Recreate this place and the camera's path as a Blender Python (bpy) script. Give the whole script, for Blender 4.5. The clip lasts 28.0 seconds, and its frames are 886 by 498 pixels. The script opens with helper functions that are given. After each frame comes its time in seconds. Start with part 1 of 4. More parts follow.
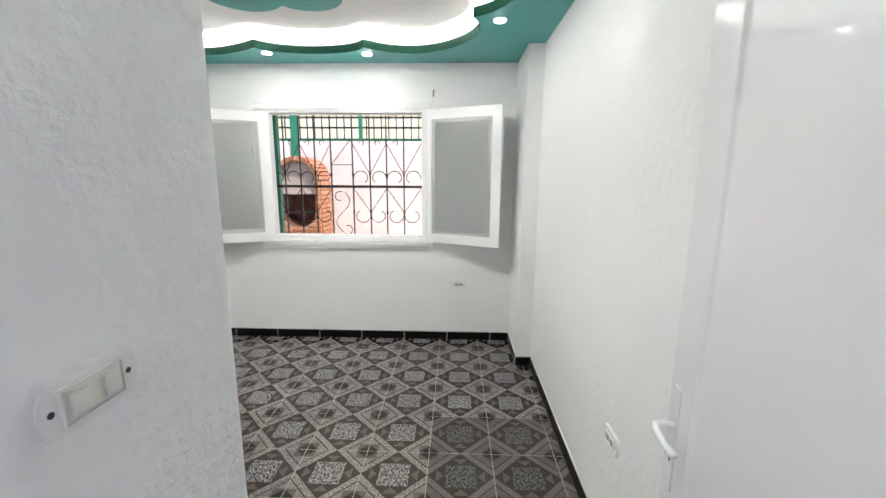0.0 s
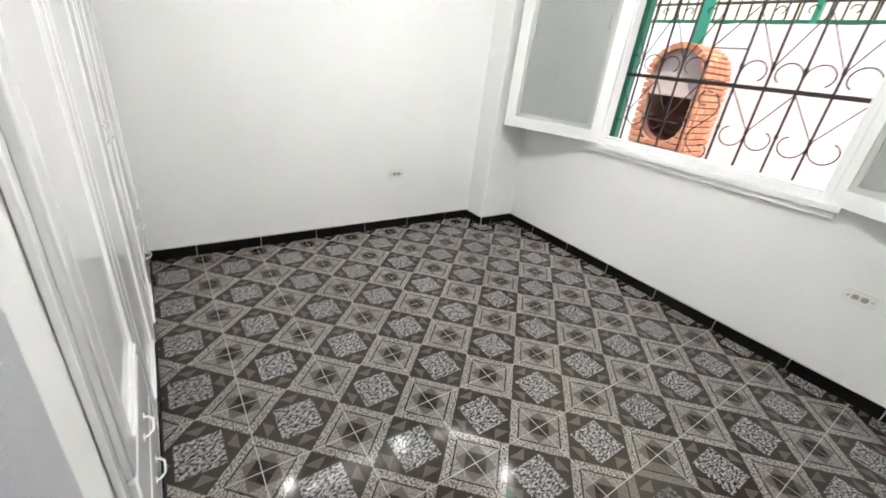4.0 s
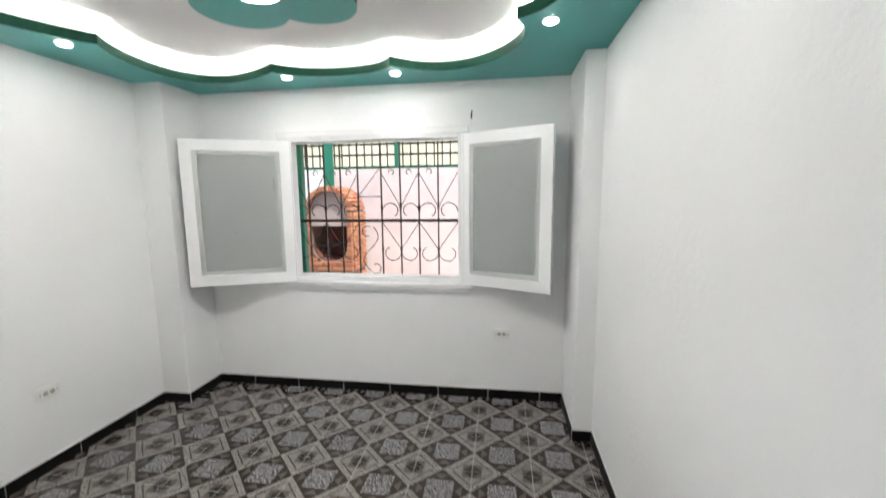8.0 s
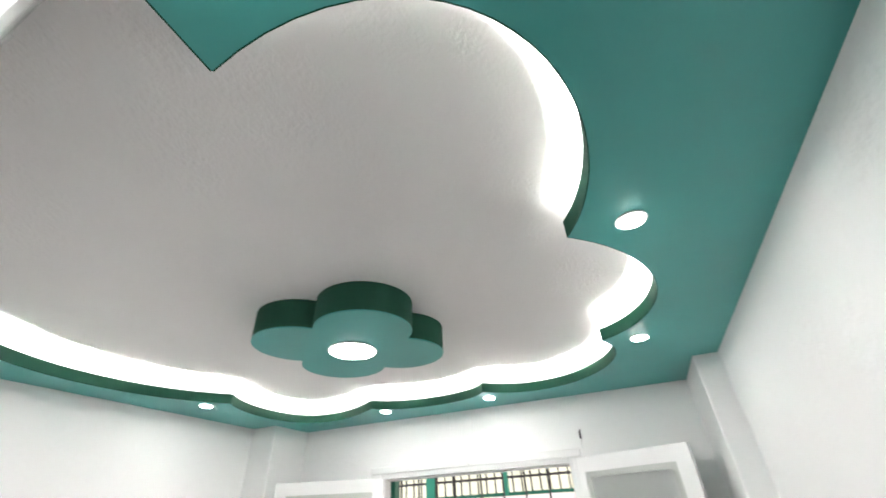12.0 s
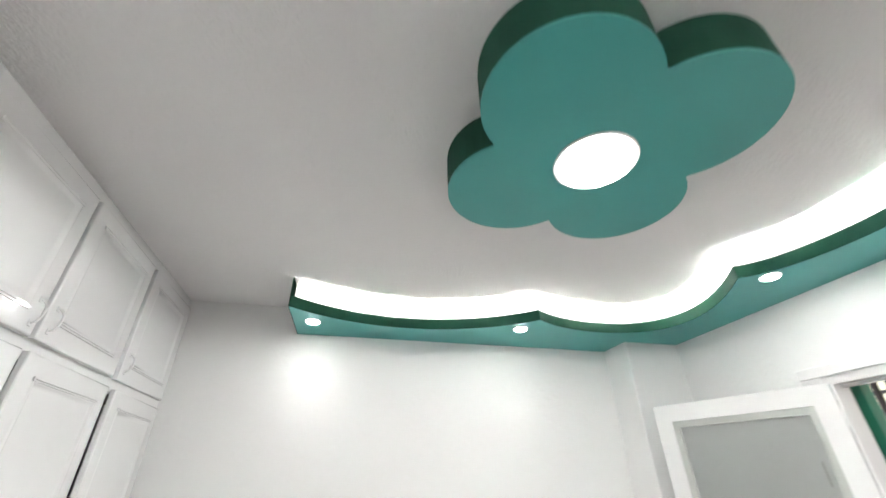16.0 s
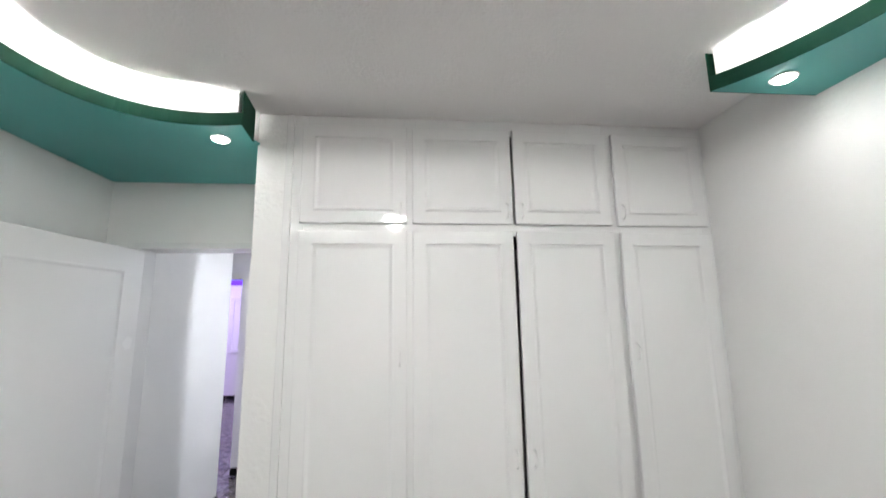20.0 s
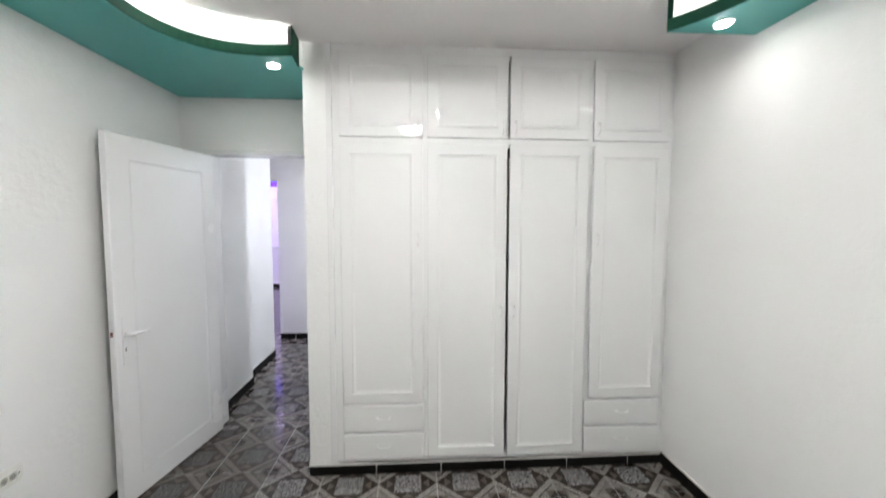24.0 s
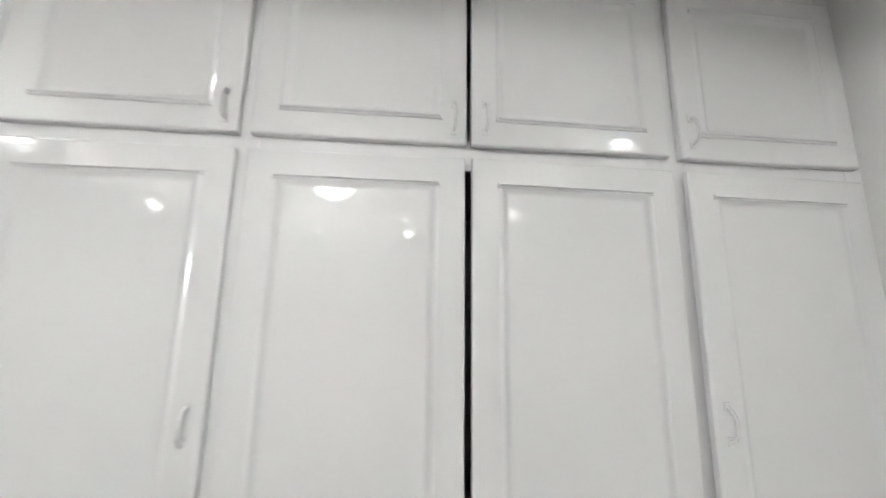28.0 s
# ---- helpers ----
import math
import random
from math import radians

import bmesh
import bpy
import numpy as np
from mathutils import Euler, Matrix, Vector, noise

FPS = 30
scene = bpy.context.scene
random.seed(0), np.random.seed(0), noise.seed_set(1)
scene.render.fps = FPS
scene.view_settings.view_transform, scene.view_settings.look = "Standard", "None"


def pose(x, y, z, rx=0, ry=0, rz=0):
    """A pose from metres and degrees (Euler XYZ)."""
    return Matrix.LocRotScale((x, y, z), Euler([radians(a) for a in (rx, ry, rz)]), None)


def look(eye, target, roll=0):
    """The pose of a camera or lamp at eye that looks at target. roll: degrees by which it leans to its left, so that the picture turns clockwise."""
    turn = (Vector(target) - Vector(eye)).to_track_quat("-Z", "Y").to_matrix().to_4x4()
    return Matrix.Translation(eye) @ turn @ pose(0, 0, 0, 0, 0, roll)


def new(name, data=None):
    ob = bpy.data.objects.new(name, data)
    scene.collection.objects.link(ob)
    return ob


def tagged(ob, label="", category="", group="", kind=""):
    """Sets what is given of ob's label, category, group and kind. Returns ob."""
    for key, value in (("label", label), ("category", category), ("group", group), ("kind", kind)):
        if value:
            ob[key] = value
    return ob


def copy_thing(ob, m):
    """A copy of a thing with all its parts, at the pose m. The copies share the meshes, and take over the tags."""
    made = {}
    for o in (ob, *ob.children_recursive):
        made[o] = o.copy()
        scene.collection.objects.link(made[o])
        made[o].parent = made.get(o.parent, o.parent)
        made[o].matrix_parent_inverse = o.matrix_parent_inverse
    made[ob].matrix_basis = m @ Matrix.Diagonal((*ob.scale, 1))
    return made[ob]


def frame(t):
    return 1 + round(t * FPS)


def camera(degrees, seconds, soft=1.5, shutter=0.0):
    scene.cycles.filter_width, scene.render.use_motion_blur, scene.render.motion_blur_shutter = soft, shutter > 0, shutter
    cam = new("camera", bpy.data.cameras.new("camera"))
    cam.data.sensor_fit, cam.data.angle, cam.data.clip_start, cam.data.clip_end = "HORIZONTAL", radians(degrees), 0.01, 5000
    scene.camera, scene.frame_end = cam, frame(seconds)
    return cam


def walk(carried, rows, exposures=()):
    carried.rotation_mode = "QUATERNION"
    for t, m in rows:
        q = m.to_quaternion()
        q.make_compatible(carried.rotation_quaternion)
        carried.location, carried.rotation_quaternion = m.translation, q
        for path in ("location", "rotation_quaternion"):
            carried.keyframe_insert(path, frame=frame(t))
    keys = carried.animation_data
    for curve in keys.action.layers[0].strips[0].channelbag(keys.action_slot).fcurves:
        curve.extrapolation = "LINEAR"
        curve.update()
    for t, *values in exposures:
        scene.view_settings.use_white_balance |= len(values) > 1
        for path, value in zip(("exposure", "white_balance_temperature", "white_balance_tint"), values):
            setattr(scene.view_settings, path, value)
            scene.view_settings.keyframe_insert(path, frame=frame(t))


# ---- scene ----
cam = camera(95.4, 28.0, shutter=0.4)
PATH = [
    (0, (0.509, 0.009, 1.532), (0.446, 1.975, 1.166), 0.3),
    (0.5, (0.499, 0.119, 1.492), (0.4, 2.079, 1.106), 0.4),
    (1, (0.501, 0.271, 1.433), (0.408, 2.228, 1.028), 0.3),
    (1.5, (0.46, 0.392, 1.433), (0.398, 2.348, 1.022), 1.2),
    (2, (0.453, 0.503, 1.42), (0.259, 2.436, 0.948), 1.4),
    (2.5, (0.452, 0.611, 1.421), (0.001, 2.481, 0.875), 2.4),
    (3, (0.505, 0.716, 1.41), (-0.369, 2.417, 0.821), 3.5),
    (3.5, (0.787, 0.854, 1.407), (-0.627, 2.102, 0.741), 5.1),
    (5.5, (0.478, 0.861, 1.286), (-0.559, 1.837, -0.119), 13.4),
    (6, (0.482, 0.802, 1.307), (-0.171, 1.924, -0.215), 12.3),
    (6.5, (0.471, 0.609, 1.304), (0.032, 1.985, -0.08), 4.8),
    (7, (0.471, 0.478, 1.367), (0.179, 2.164, 0.332), 1.4),
    (7.5, (0.483, 0.473, 1.449), (0.277, 2.352, 0.795), 0.8),
    (8, (0.533, 0.524, 1.608), (0.246, 2.486, 1.348), -0.6),
    (8.5, (0.52, 0.532, 1.668), (0.184, 2.503, 1.618), -1.0),
    (9, (0.527, 0.51, 1.7), (0.215, 2.473, 1.925), -1.7),
    (9.5, (0.536, 0.438, 1.729), (0.295, 2.362, 2.217), -2.0),
    (10, (0.541, 0.401, 1.746), (0.35, 2.279, 2.407), -2.7),
    (10.5, (0.55, 0.382, 1.762), (0.411, 2.21, 2.562), -2.9),
    (11, (0.578, 0.447, 1.769), (0.426, 2.188, 2.742), -5.0),
    (11.5, (0.608, 0.563, 1.792), (0.269, 2.217, 2.864), -5.3),
    (12, (0.618, 0.651, 1.785), (-0.008, 2.19, 2.897), -2.9),
    (12.5, (0.571, 0.73, 1.769), (-0.22, 2.006, 3.091), -3.0),
    (13, (0.495, 0.832, 1.779), (-0.486, 1.922, 3.139), -3.2),
    (13.5, (0.459, 0.917, 1.777), (-0.652, 1.924, 3.1), -3.0),
    (15.5, (0.404, 1.408, 1.669), (-1.185, 1.932, 2.765), 1.6),
    (16, (0.237, 1.586, 1.698), (-1.449, 1.974, 2.701), -0.6),
    (16.5, (0.107, 1.793, 1.673), (-1.671, 1.845, 2.588), -2.6),
    (17, (-0.029, 2.052, 1.671), (-1.757, 1.438, 2.47), -0.0),
    (17.5, (-0.144, 2.124, 1.634), (-1.623, 1.038, 2.43), 1.0),
    (18, (-0.326, 2.134, 1.663), (-1.537, 0.689, 2.331), 0.2),
    (18.5, (-0.458, 2.154, 1.664), (-1.256, 0.429, 2.284), -2.4),
    (19, (-0.578, 2.269, 1.679), (-0.936, 0.385, 2.247), -1.9),
    (19.5, (-0.595, 2.378, 1.67), (-0.747, 0.465, 2.234), -2.2),
    (20, (-0.566, 2.544, 1.631), (-0.765, 0.582, 1.963), -0.9),
    (20.5, (-0.549, 2.682, 1.598), (-0.741, 0.693, 1.687), 0.3),
    (21, (-0.63, 2.823, 1.54), (-0.692, 0.854, 1.197), 0.6),
    (21.5, (-0.664, 2.989, 1.439), (-0.686, 1.11, 0.755), -0.4),
    (22.5, (-0.655, 3.06, 1.405), (-0.69, 1.36, 0.352), -0.8),
    (23.5, (-0.617, 3.099, 1.485), (-0.685, 1.158, 1.01), -1.0),
    (24, (-0.548, 3.127, 1.566), (-0.677, 1.135, 1.431), 0.1),
    (24.5, (-0.57, 3.12, 1.615), (-0.753, 1.139, 1.825), -0.5),
    (25, (-0.68, 3.1, 1.685), (-0.796, 1.177, 2.221), -0.8),
    (25.5, (-0.68, 3.035, 1.651), (-0.823, 1.184, 2.396), 0.6),
    (26, (-0.696, 2.755, 1.661), (-0.849, 0.871, 2.317), 1.4),
    (26.5, (-0.705, 2.441, 1.671), (-0.907, 0.527, 2.217), 0.6),
    (27, (-0.88, 2.137, 1.677), (-0.952, 0.196, 2.152), 0.4),
    (27.5, (-0.923, 1.863, 1.656), (-0.978, -0.097, 2.054), 1.1),
    (28, (-0.965, 1.558, 1.648), (-1.147, -0.397, 2.03), 0.8),
]
walk(cam, [(t, look(eye, target, roll)) for t, eye, target, roll in PATH], [(0.0, 1.56), (1.0, 1.50), (2.5, 1.42), (3.5, 1.55), (5.5, 2.78), (6.4, 2.64), (7.2, 1.84), (8.0, 1.40), (9.0, 1.22), (10.0, 1.25), (11.5, 1.49), (13.0, 1.58), (16.0, 1.55), (17.0, 1.34), (18.0, 1.21), (20.0, 1.30), (21.0, 1.31), (21.5, 1.52), (22.5, 1.56), (24.0, 1.50), (25.0, 1.38), (26.0, 1.34), (27.0, 1.28), (28.0, 1.16)])

# ---- world and light ----
world = bpy.data.worlds.new("sky")
scene.world = world
world.use_nodes = True
wt = world.node_tree
sky = wt.nodes.new("ShaderNodeTexSky")
sky.sky_type, sky.sun_disc = "NISHITA", False
sky.sun_elevation, sky.sun_rotation = radians(62), radians(127)
wt.links.new(sky.outputs[0], wt.nodes["Background"].inputs[0])
wt.nodes["Background"].inputs[1].default_value = 0.15


def lamp(name, kind, energy, color, m, **props):
    data = bpy.data.lights.new(name, kind)
    data.energy, data.color = energy, color
    for key, value in props.items():
        setattr(data, key, value)
    ob = new(name, data)
    ob.matrix_world = m
    return ob


lamp("sun", "SUN", 2.9, (1.0, 0.95, 0.87), look((0, 0, 30), (-12, 9, 2)), angle=radians(0.5))

SPOT_W, DISC_W, COVE_E = 0.35, 5.2, 135.0
WARM, COOL = (1.0, 0.985, 0.978), (0.80, 0.85, 1.0)

# ---- plan ----
XL, XR = -2.135, 1.128          # room side walls
YW, YD, YF = 3.6, 0.09, 0.693  # window wall, door wall, wardrobe front
ZC, ZL = 2.602, 2.444          # ceiling, dropped ledge underside
PX0, PX1 = -0.05, 0.117        # partition beside the wardrobe
CL, CR = -1.91, 1.010          # window recess between the corner columns
YCL, YCR = 3.23, 3.093
TILE = 0.346
TX0, TY0 = 0.028, 0.975

# ---- materials ----


class Nodes:
    def __init__(self, name):
        self.mat = bpy.data.materials.new(name)
        self.mat.use_nodes = True
        self.t = self.mat.node_tree
        self.b = self.t.nodes["Principled BSDF"]
        self.pos = self.add("ShaderNodeNewGeometry").outputs["Position"]

    def add(self, kind, **props):
        n = self.t.nodes.new(kind)
        for k, v in props.items():
            setattr(n, k, v)
        return n

    def put(self, socket, value):
        if isinstance(value, (int, float, tuple)):
            socket.default_value = value
        else:
            self.t.links.new(value, socket)

    def m(self, op, a, b=None, c=None):
        n = self.add("ShaderNodeMath", operation=op)
        for i, v in enumerate((a, b, c)):
            if v is not None:
                self.put(n.inputs[i], v)
        return n.outputs[0]

    def mix(self, f, a, b):
        n = self.add("ShaderNodeMix", data_type="RGBA")
        self.put(n.inputs[0], f)
        for i, v in ((6, a), (7, b)):
            self.put(n.inputs[i], (*v, 1.0) if isinstance(v, tuple) else v)
        return n.outputs[2]

    def noise(self, scale, detail=3.0, rough=0.55, vec=None):
        n = self.add("ShaderNodeTexNoise")
        n.inputs["Scale"].default_value, n.inputs["Detail"].default_value, n.inputs["Roughness"].default_value = scale, detail, rough
        self.t.links.new(vec if vec is not None else self.pos, n.inputs["Vector"])
        return n.outputs["Fac"]

    def step(self, v, lo, hi):
        n = self.add("ShaderNodeMapRange")
        n.inputs["From Min"].default_value, n.inputs["From Max"].default_value = lo, hi
        self.put(n.inputs["Value"], v)
        return n.outputs["Result"]

    def bump(self, height, strength, dist, old=None):
        n = self.add("ShaderNodeBump")
        n.inputs["Strength"].default_value, n.inputs["Distance"].default_value = strength, dist
        self.put(n.inputs["Height"], height)
        if old is not None:
            self.t.links.new(old, n.inputs["Normal"])
        return n.outputs["Normal"]

    def done(self, color, rough, normal=None, metal=0.0, **extra):
        self.put(self.b.inputs["Base Color"], (*color, 1.0) if isinstance(color, tuple) else color)
        self.put(self.b.inputs["Roughness"], rough)
        self.b.inputs["Metallic"].default_value = metal
        if normal is not None:
            self.t.links.new(normal, self.b.inputs["Normal"])
        for k, v in extra.items():
            self.b.inputs[k.replace("_", " ")].default_value = v
        return self.mat


def paint(name, color, rough=0.5, dirt=0.08, grain=90.0, relief=0.15, depth=0.002, coat=0.0, blotch=1.7):
    n = Nodes(name)
    large, small = n.noise(blotch, 4.0), n.noise(grain, 3.0)
    dark = tuple(c * (1 - dirt) for c in color)
    col = n.mix(n.step(large, 0.35, 0.65), color, dark)
    col = n.mix(n.m("MULTIPLY", n.step(small, 0.45, 0.75), dirt * 2), col, dark)
    r = n.m("ADD", rough - 0.05, n.m("MULTIPLY", large, 0.1))
    nrm = n.bump(small, relief, depth)
    if coat:
        n.t.links.new(nrm, n.b.inputs["Coat Normal"])
    return n.done(col, r, nrm, Coat_Weight=coat, Coat_Roughness=0.03)


def plaster(name, color, rough, strength, scale, edge=False, grain=0.10):
    """White emulsion with trowel ripples and fine pits."""
    n = Nodes(name)
    big, mid, fine = n.noise(1.3, 3.0), n.noise(scale, 3.0, 0.6), n.noise(scale * 4.5, 2.0)
    stretched = n.add("ShaderNodeMapping")
    stretched.inputs["Scale"].default_value = (1.0, 1.0, 1.2)
    n.t.links.new(n.pos, stretched.inputs["Vector"])
    ripple = n.noise(scale * 0.7, 4.0, 0.6, stretched.outputs[0])
    col = n.mix(n.step(big, 0.3, 0.7), color, tuple(c * 0.955 for c in color))
    col = n.mix(n.m("MULTIPLY", n.step(fine, 0.55, 0.8), 0.06), col, (0.5, 0.5, 0.48))
    patch = n.step(n.noise(2.1, 4.0, 0.65), 0.45, 0.60)
    if edge:  # coarse filler along the end of the partition's passage side
        sep = n.add("ShaderNodeSeparateXYZ")
        n.t.links.new(n.pos, sep.inputs[0])
        band = n.m("ADD", n.step(sep.outputs[1], 0.40, 0.56), n.m("MULTIPLY", n.m("SUBTRACT", n.noise(6.0), 0.5), 1.6))
        side = n.m("MULTIPLY", n.m("GREATER_THAN", sep.outputs[0], 0.112), n.m("LESS_THAN", sep.outputs[1], 0.655))
        band = n.m("MULTIPLY", n.step(band, 0.1, 0.7), side)
        patch = n.m("ADD", n.m("MULTIPLY", patch, 0.5), band)
    worn = n.m("MULTIPLY", patch, n.step(ripple, 0.38, 0.66))
    h = n.m("ADD", worn, n.m("MULTIPLY", mid, grain))
    nrm = n.bump(fine, strength * 0.25, 0.0012, n.bump(h, strength, 0.006))
    return n.done(col, n.m("ADD", rough, n.m("MULTIPLY", mid, 0.15)), nrm)


def glow(name, color, strength):
    n = Nodes(name)
    n.b.inputs["Emission Color"].default_value = (*color, 1.0)
    n.b.inputs["Emission Strength"].default_value = strength
    return n.done(color, 0.5)


WALL = plaster("wall_paint", (0.85, 0.85, 0.84), 0.42, 0.15, 42.0)
WALLRIPPLE = plaster("rippled_wall_paint", (0.85, 0.85, 0.84), 0.42, 0.24, 34.0)
WALLROUGH = plaster("rough_wall_paint", (0.85, 0.85, 0.84), 0.42, 0.62, 52.0, True)
CEIL = plaster("ceiling_paint", (0.88, 0.865, 0.86), 0.6, 0.38, 95.0, False, 0.7)
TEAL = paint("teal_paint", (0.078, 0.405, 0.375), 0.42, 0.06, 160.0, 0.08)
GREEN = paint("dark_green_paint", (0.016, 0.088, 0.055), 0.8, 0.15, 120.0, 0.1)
GREEN.node_tree.nodes["Principled BSDF"].inputs["Specular IOR Level"].default_value = 0.2


def enamel(name, color, rough):
    """Gloss paint laid on by brush: faint upright strokes, slow waves and fine dust under a clear top coat."""
    n = Nodes(name)
    strokes = n.add("ShaderNodeMapping")
    strokes.inputs["Scale"].default_value = (1.0, 1.0, 0.12)
    n.t.links.new(n.pos, strokes.inputs["Vector"])
    brush, wave, dust = n.noise(130.0, 3.0, 0.6, strokes.outputs[0]), n.noise(7.0, 2.0), n.noise(260.0, 2.0)
    large = n.noise(1.7, 4.0)
    col = n.mix(n.step(large, 0.35, 0.65), color, tuple(c * 0.97 for c in color))
    nrm = n.bump(dust, 0.05, 0.0004, n.bump(brush, 0.06, 0.0009, n.bump(n.noise(34.0, 3.0, 0.6), 0.05, 0.002, n.bump(wave, 0.14, 0.004))))
    n.t.links.new(nrm, n.b.inputs["Coat Normal"])
    return n.done(col, n.m("ADD", rough - 0.05, n.m("MULTIPLY", large, 0.1)), nrm, Coat_Weight=1.0, Coat_Roughness=0.035, Coat_IOR=1.6)


ENAMEL = enamel("white_enamel", (0.84, 0.84, 0.84), 0.42)
DOORWHITE = paint("white_door_enamel", (0.825, 0.825, 0.825), 0.26, 0.03, 30.0, 0.10, 0.001, 0.3)
FRAMEWHITE = paint("window_enamel", (0.82, 0.82, 0.81), 0.25, 0.05, 40.0, 0.12, 0.001, 0.3)
SOCKETPLATE = paint("greyed_plastic", (0.80, 0.795, 0.76), 0.35, 0.1, 50.0, 0.03)
PLATE = paint("white_plastic", (0.80, 0.80, 0.77), 0.3, 0.06, 50.0, 0.03)
IVORY = paint("ivory_plastic", (0.72, 0.71, 0.63), 0.3, 0.05, 50.0, 0.03)
BLACK = paint("black_glazed_tile", (0.007, 0.0065, 0.006), 0.46, 0.3, 60.0, 0.05, 0.001)
BLACK.node_tree.nodes["Principled BSDF"].inputs["Specular IOR Level"].default_value = 0.12
GROUT = paint("white_grout", (0.70, 0.69, 0.66), 0.8, 0.2, 200.0, 0.3)
DARKHOLE = paint("dark_screw", (0.02, 0.02, 0.02), 0.5)
IRON = paint("dark_iron", (0.024, 0.014, 0.011), 0.45, 0.3, 90.0, 0.2)
GREENMETAL = paint("green_metal_paint", (0.014, 0.17, 0.10), 0.35, 0.2, 60.0, 0.1)
PINK = paint("pink_render", (0.75, 0.63, 0.595), 0.85, 0.14, 30.0, 0.4, 0.007, blotch=3.0)
WHITEOUT = paint("white_render", (0.76, 0.74, 0.71), 0.85, 0.1, 45.0, 0.4, 0.005)
YELLOWOUT = paint("pale_yellow_render", (0.74, 0.68, 0.48), 0.85, 0.12, 20.0, 0.4, 0.006)
PATIO = paint("patio_concrete", (0.42, 0.38, 0.35), 0.85, 0.25, 25.0, 0.4, 0.004)
OUTLET = paint("grey_outlet", (0.36, 0.355, 0.33), 0.4, 0.1, 40.0, 0.05)
SOOT = paint("sooty_hearth", (0.19, 0.075, 0.058), 0.9, 0.4, 30.0, 0.5)
METAL = paint("brushed_metal", (0.6, 0.6, 0.6), 0.3)
METAL.node_tree.nodes["Principled BSDF"].inputs["Metallic"].default_value = 1.0
LAMP_ON = glow("lamp_diffuser", (1.0, 0.98, 0.95), 14.0)
SPOT_ON = glow("spot_diffuser", (1.0, 0.98, 0.95), 24.0)
COVE_ON = glow("led_tape", (1.0, 0.985, 0.95), COVE_E)
PURPLE_ON = glow("violet_led", (0.085, 0.022, 1.0), 0.8)

n = Nodes("brick")
rnd = n.add("ShaderNodeObjectInfo").outputs["Random"]
bn = n.noise(60.0, 4.0)
col = n.mix(rnd, (0.31, 0.115, 0.065), (0.46, 0.235, 0.125))
BRICK = n.done(n.mix(n.step(bn, 0.45, 0.75), col, (0.30, 0.10, 0.05)), 0.85, n.bump(bn, 0.5, 0.004))

n = Nodes("frosted_glass")
fg = n.noise(300.0, 2.0)
FROST = n.done(n.mix(n.noise(2.5), (0.45, 0.47, 0.45), (0.50, 0.52, 0.50)), 0.28, n.bump(fg, 0.15, 0.0005), Transmission_Weight=0.35, IOR=1.45)

# Floor tile: speckled diamonds in dark squares, light speckled squares round each corner


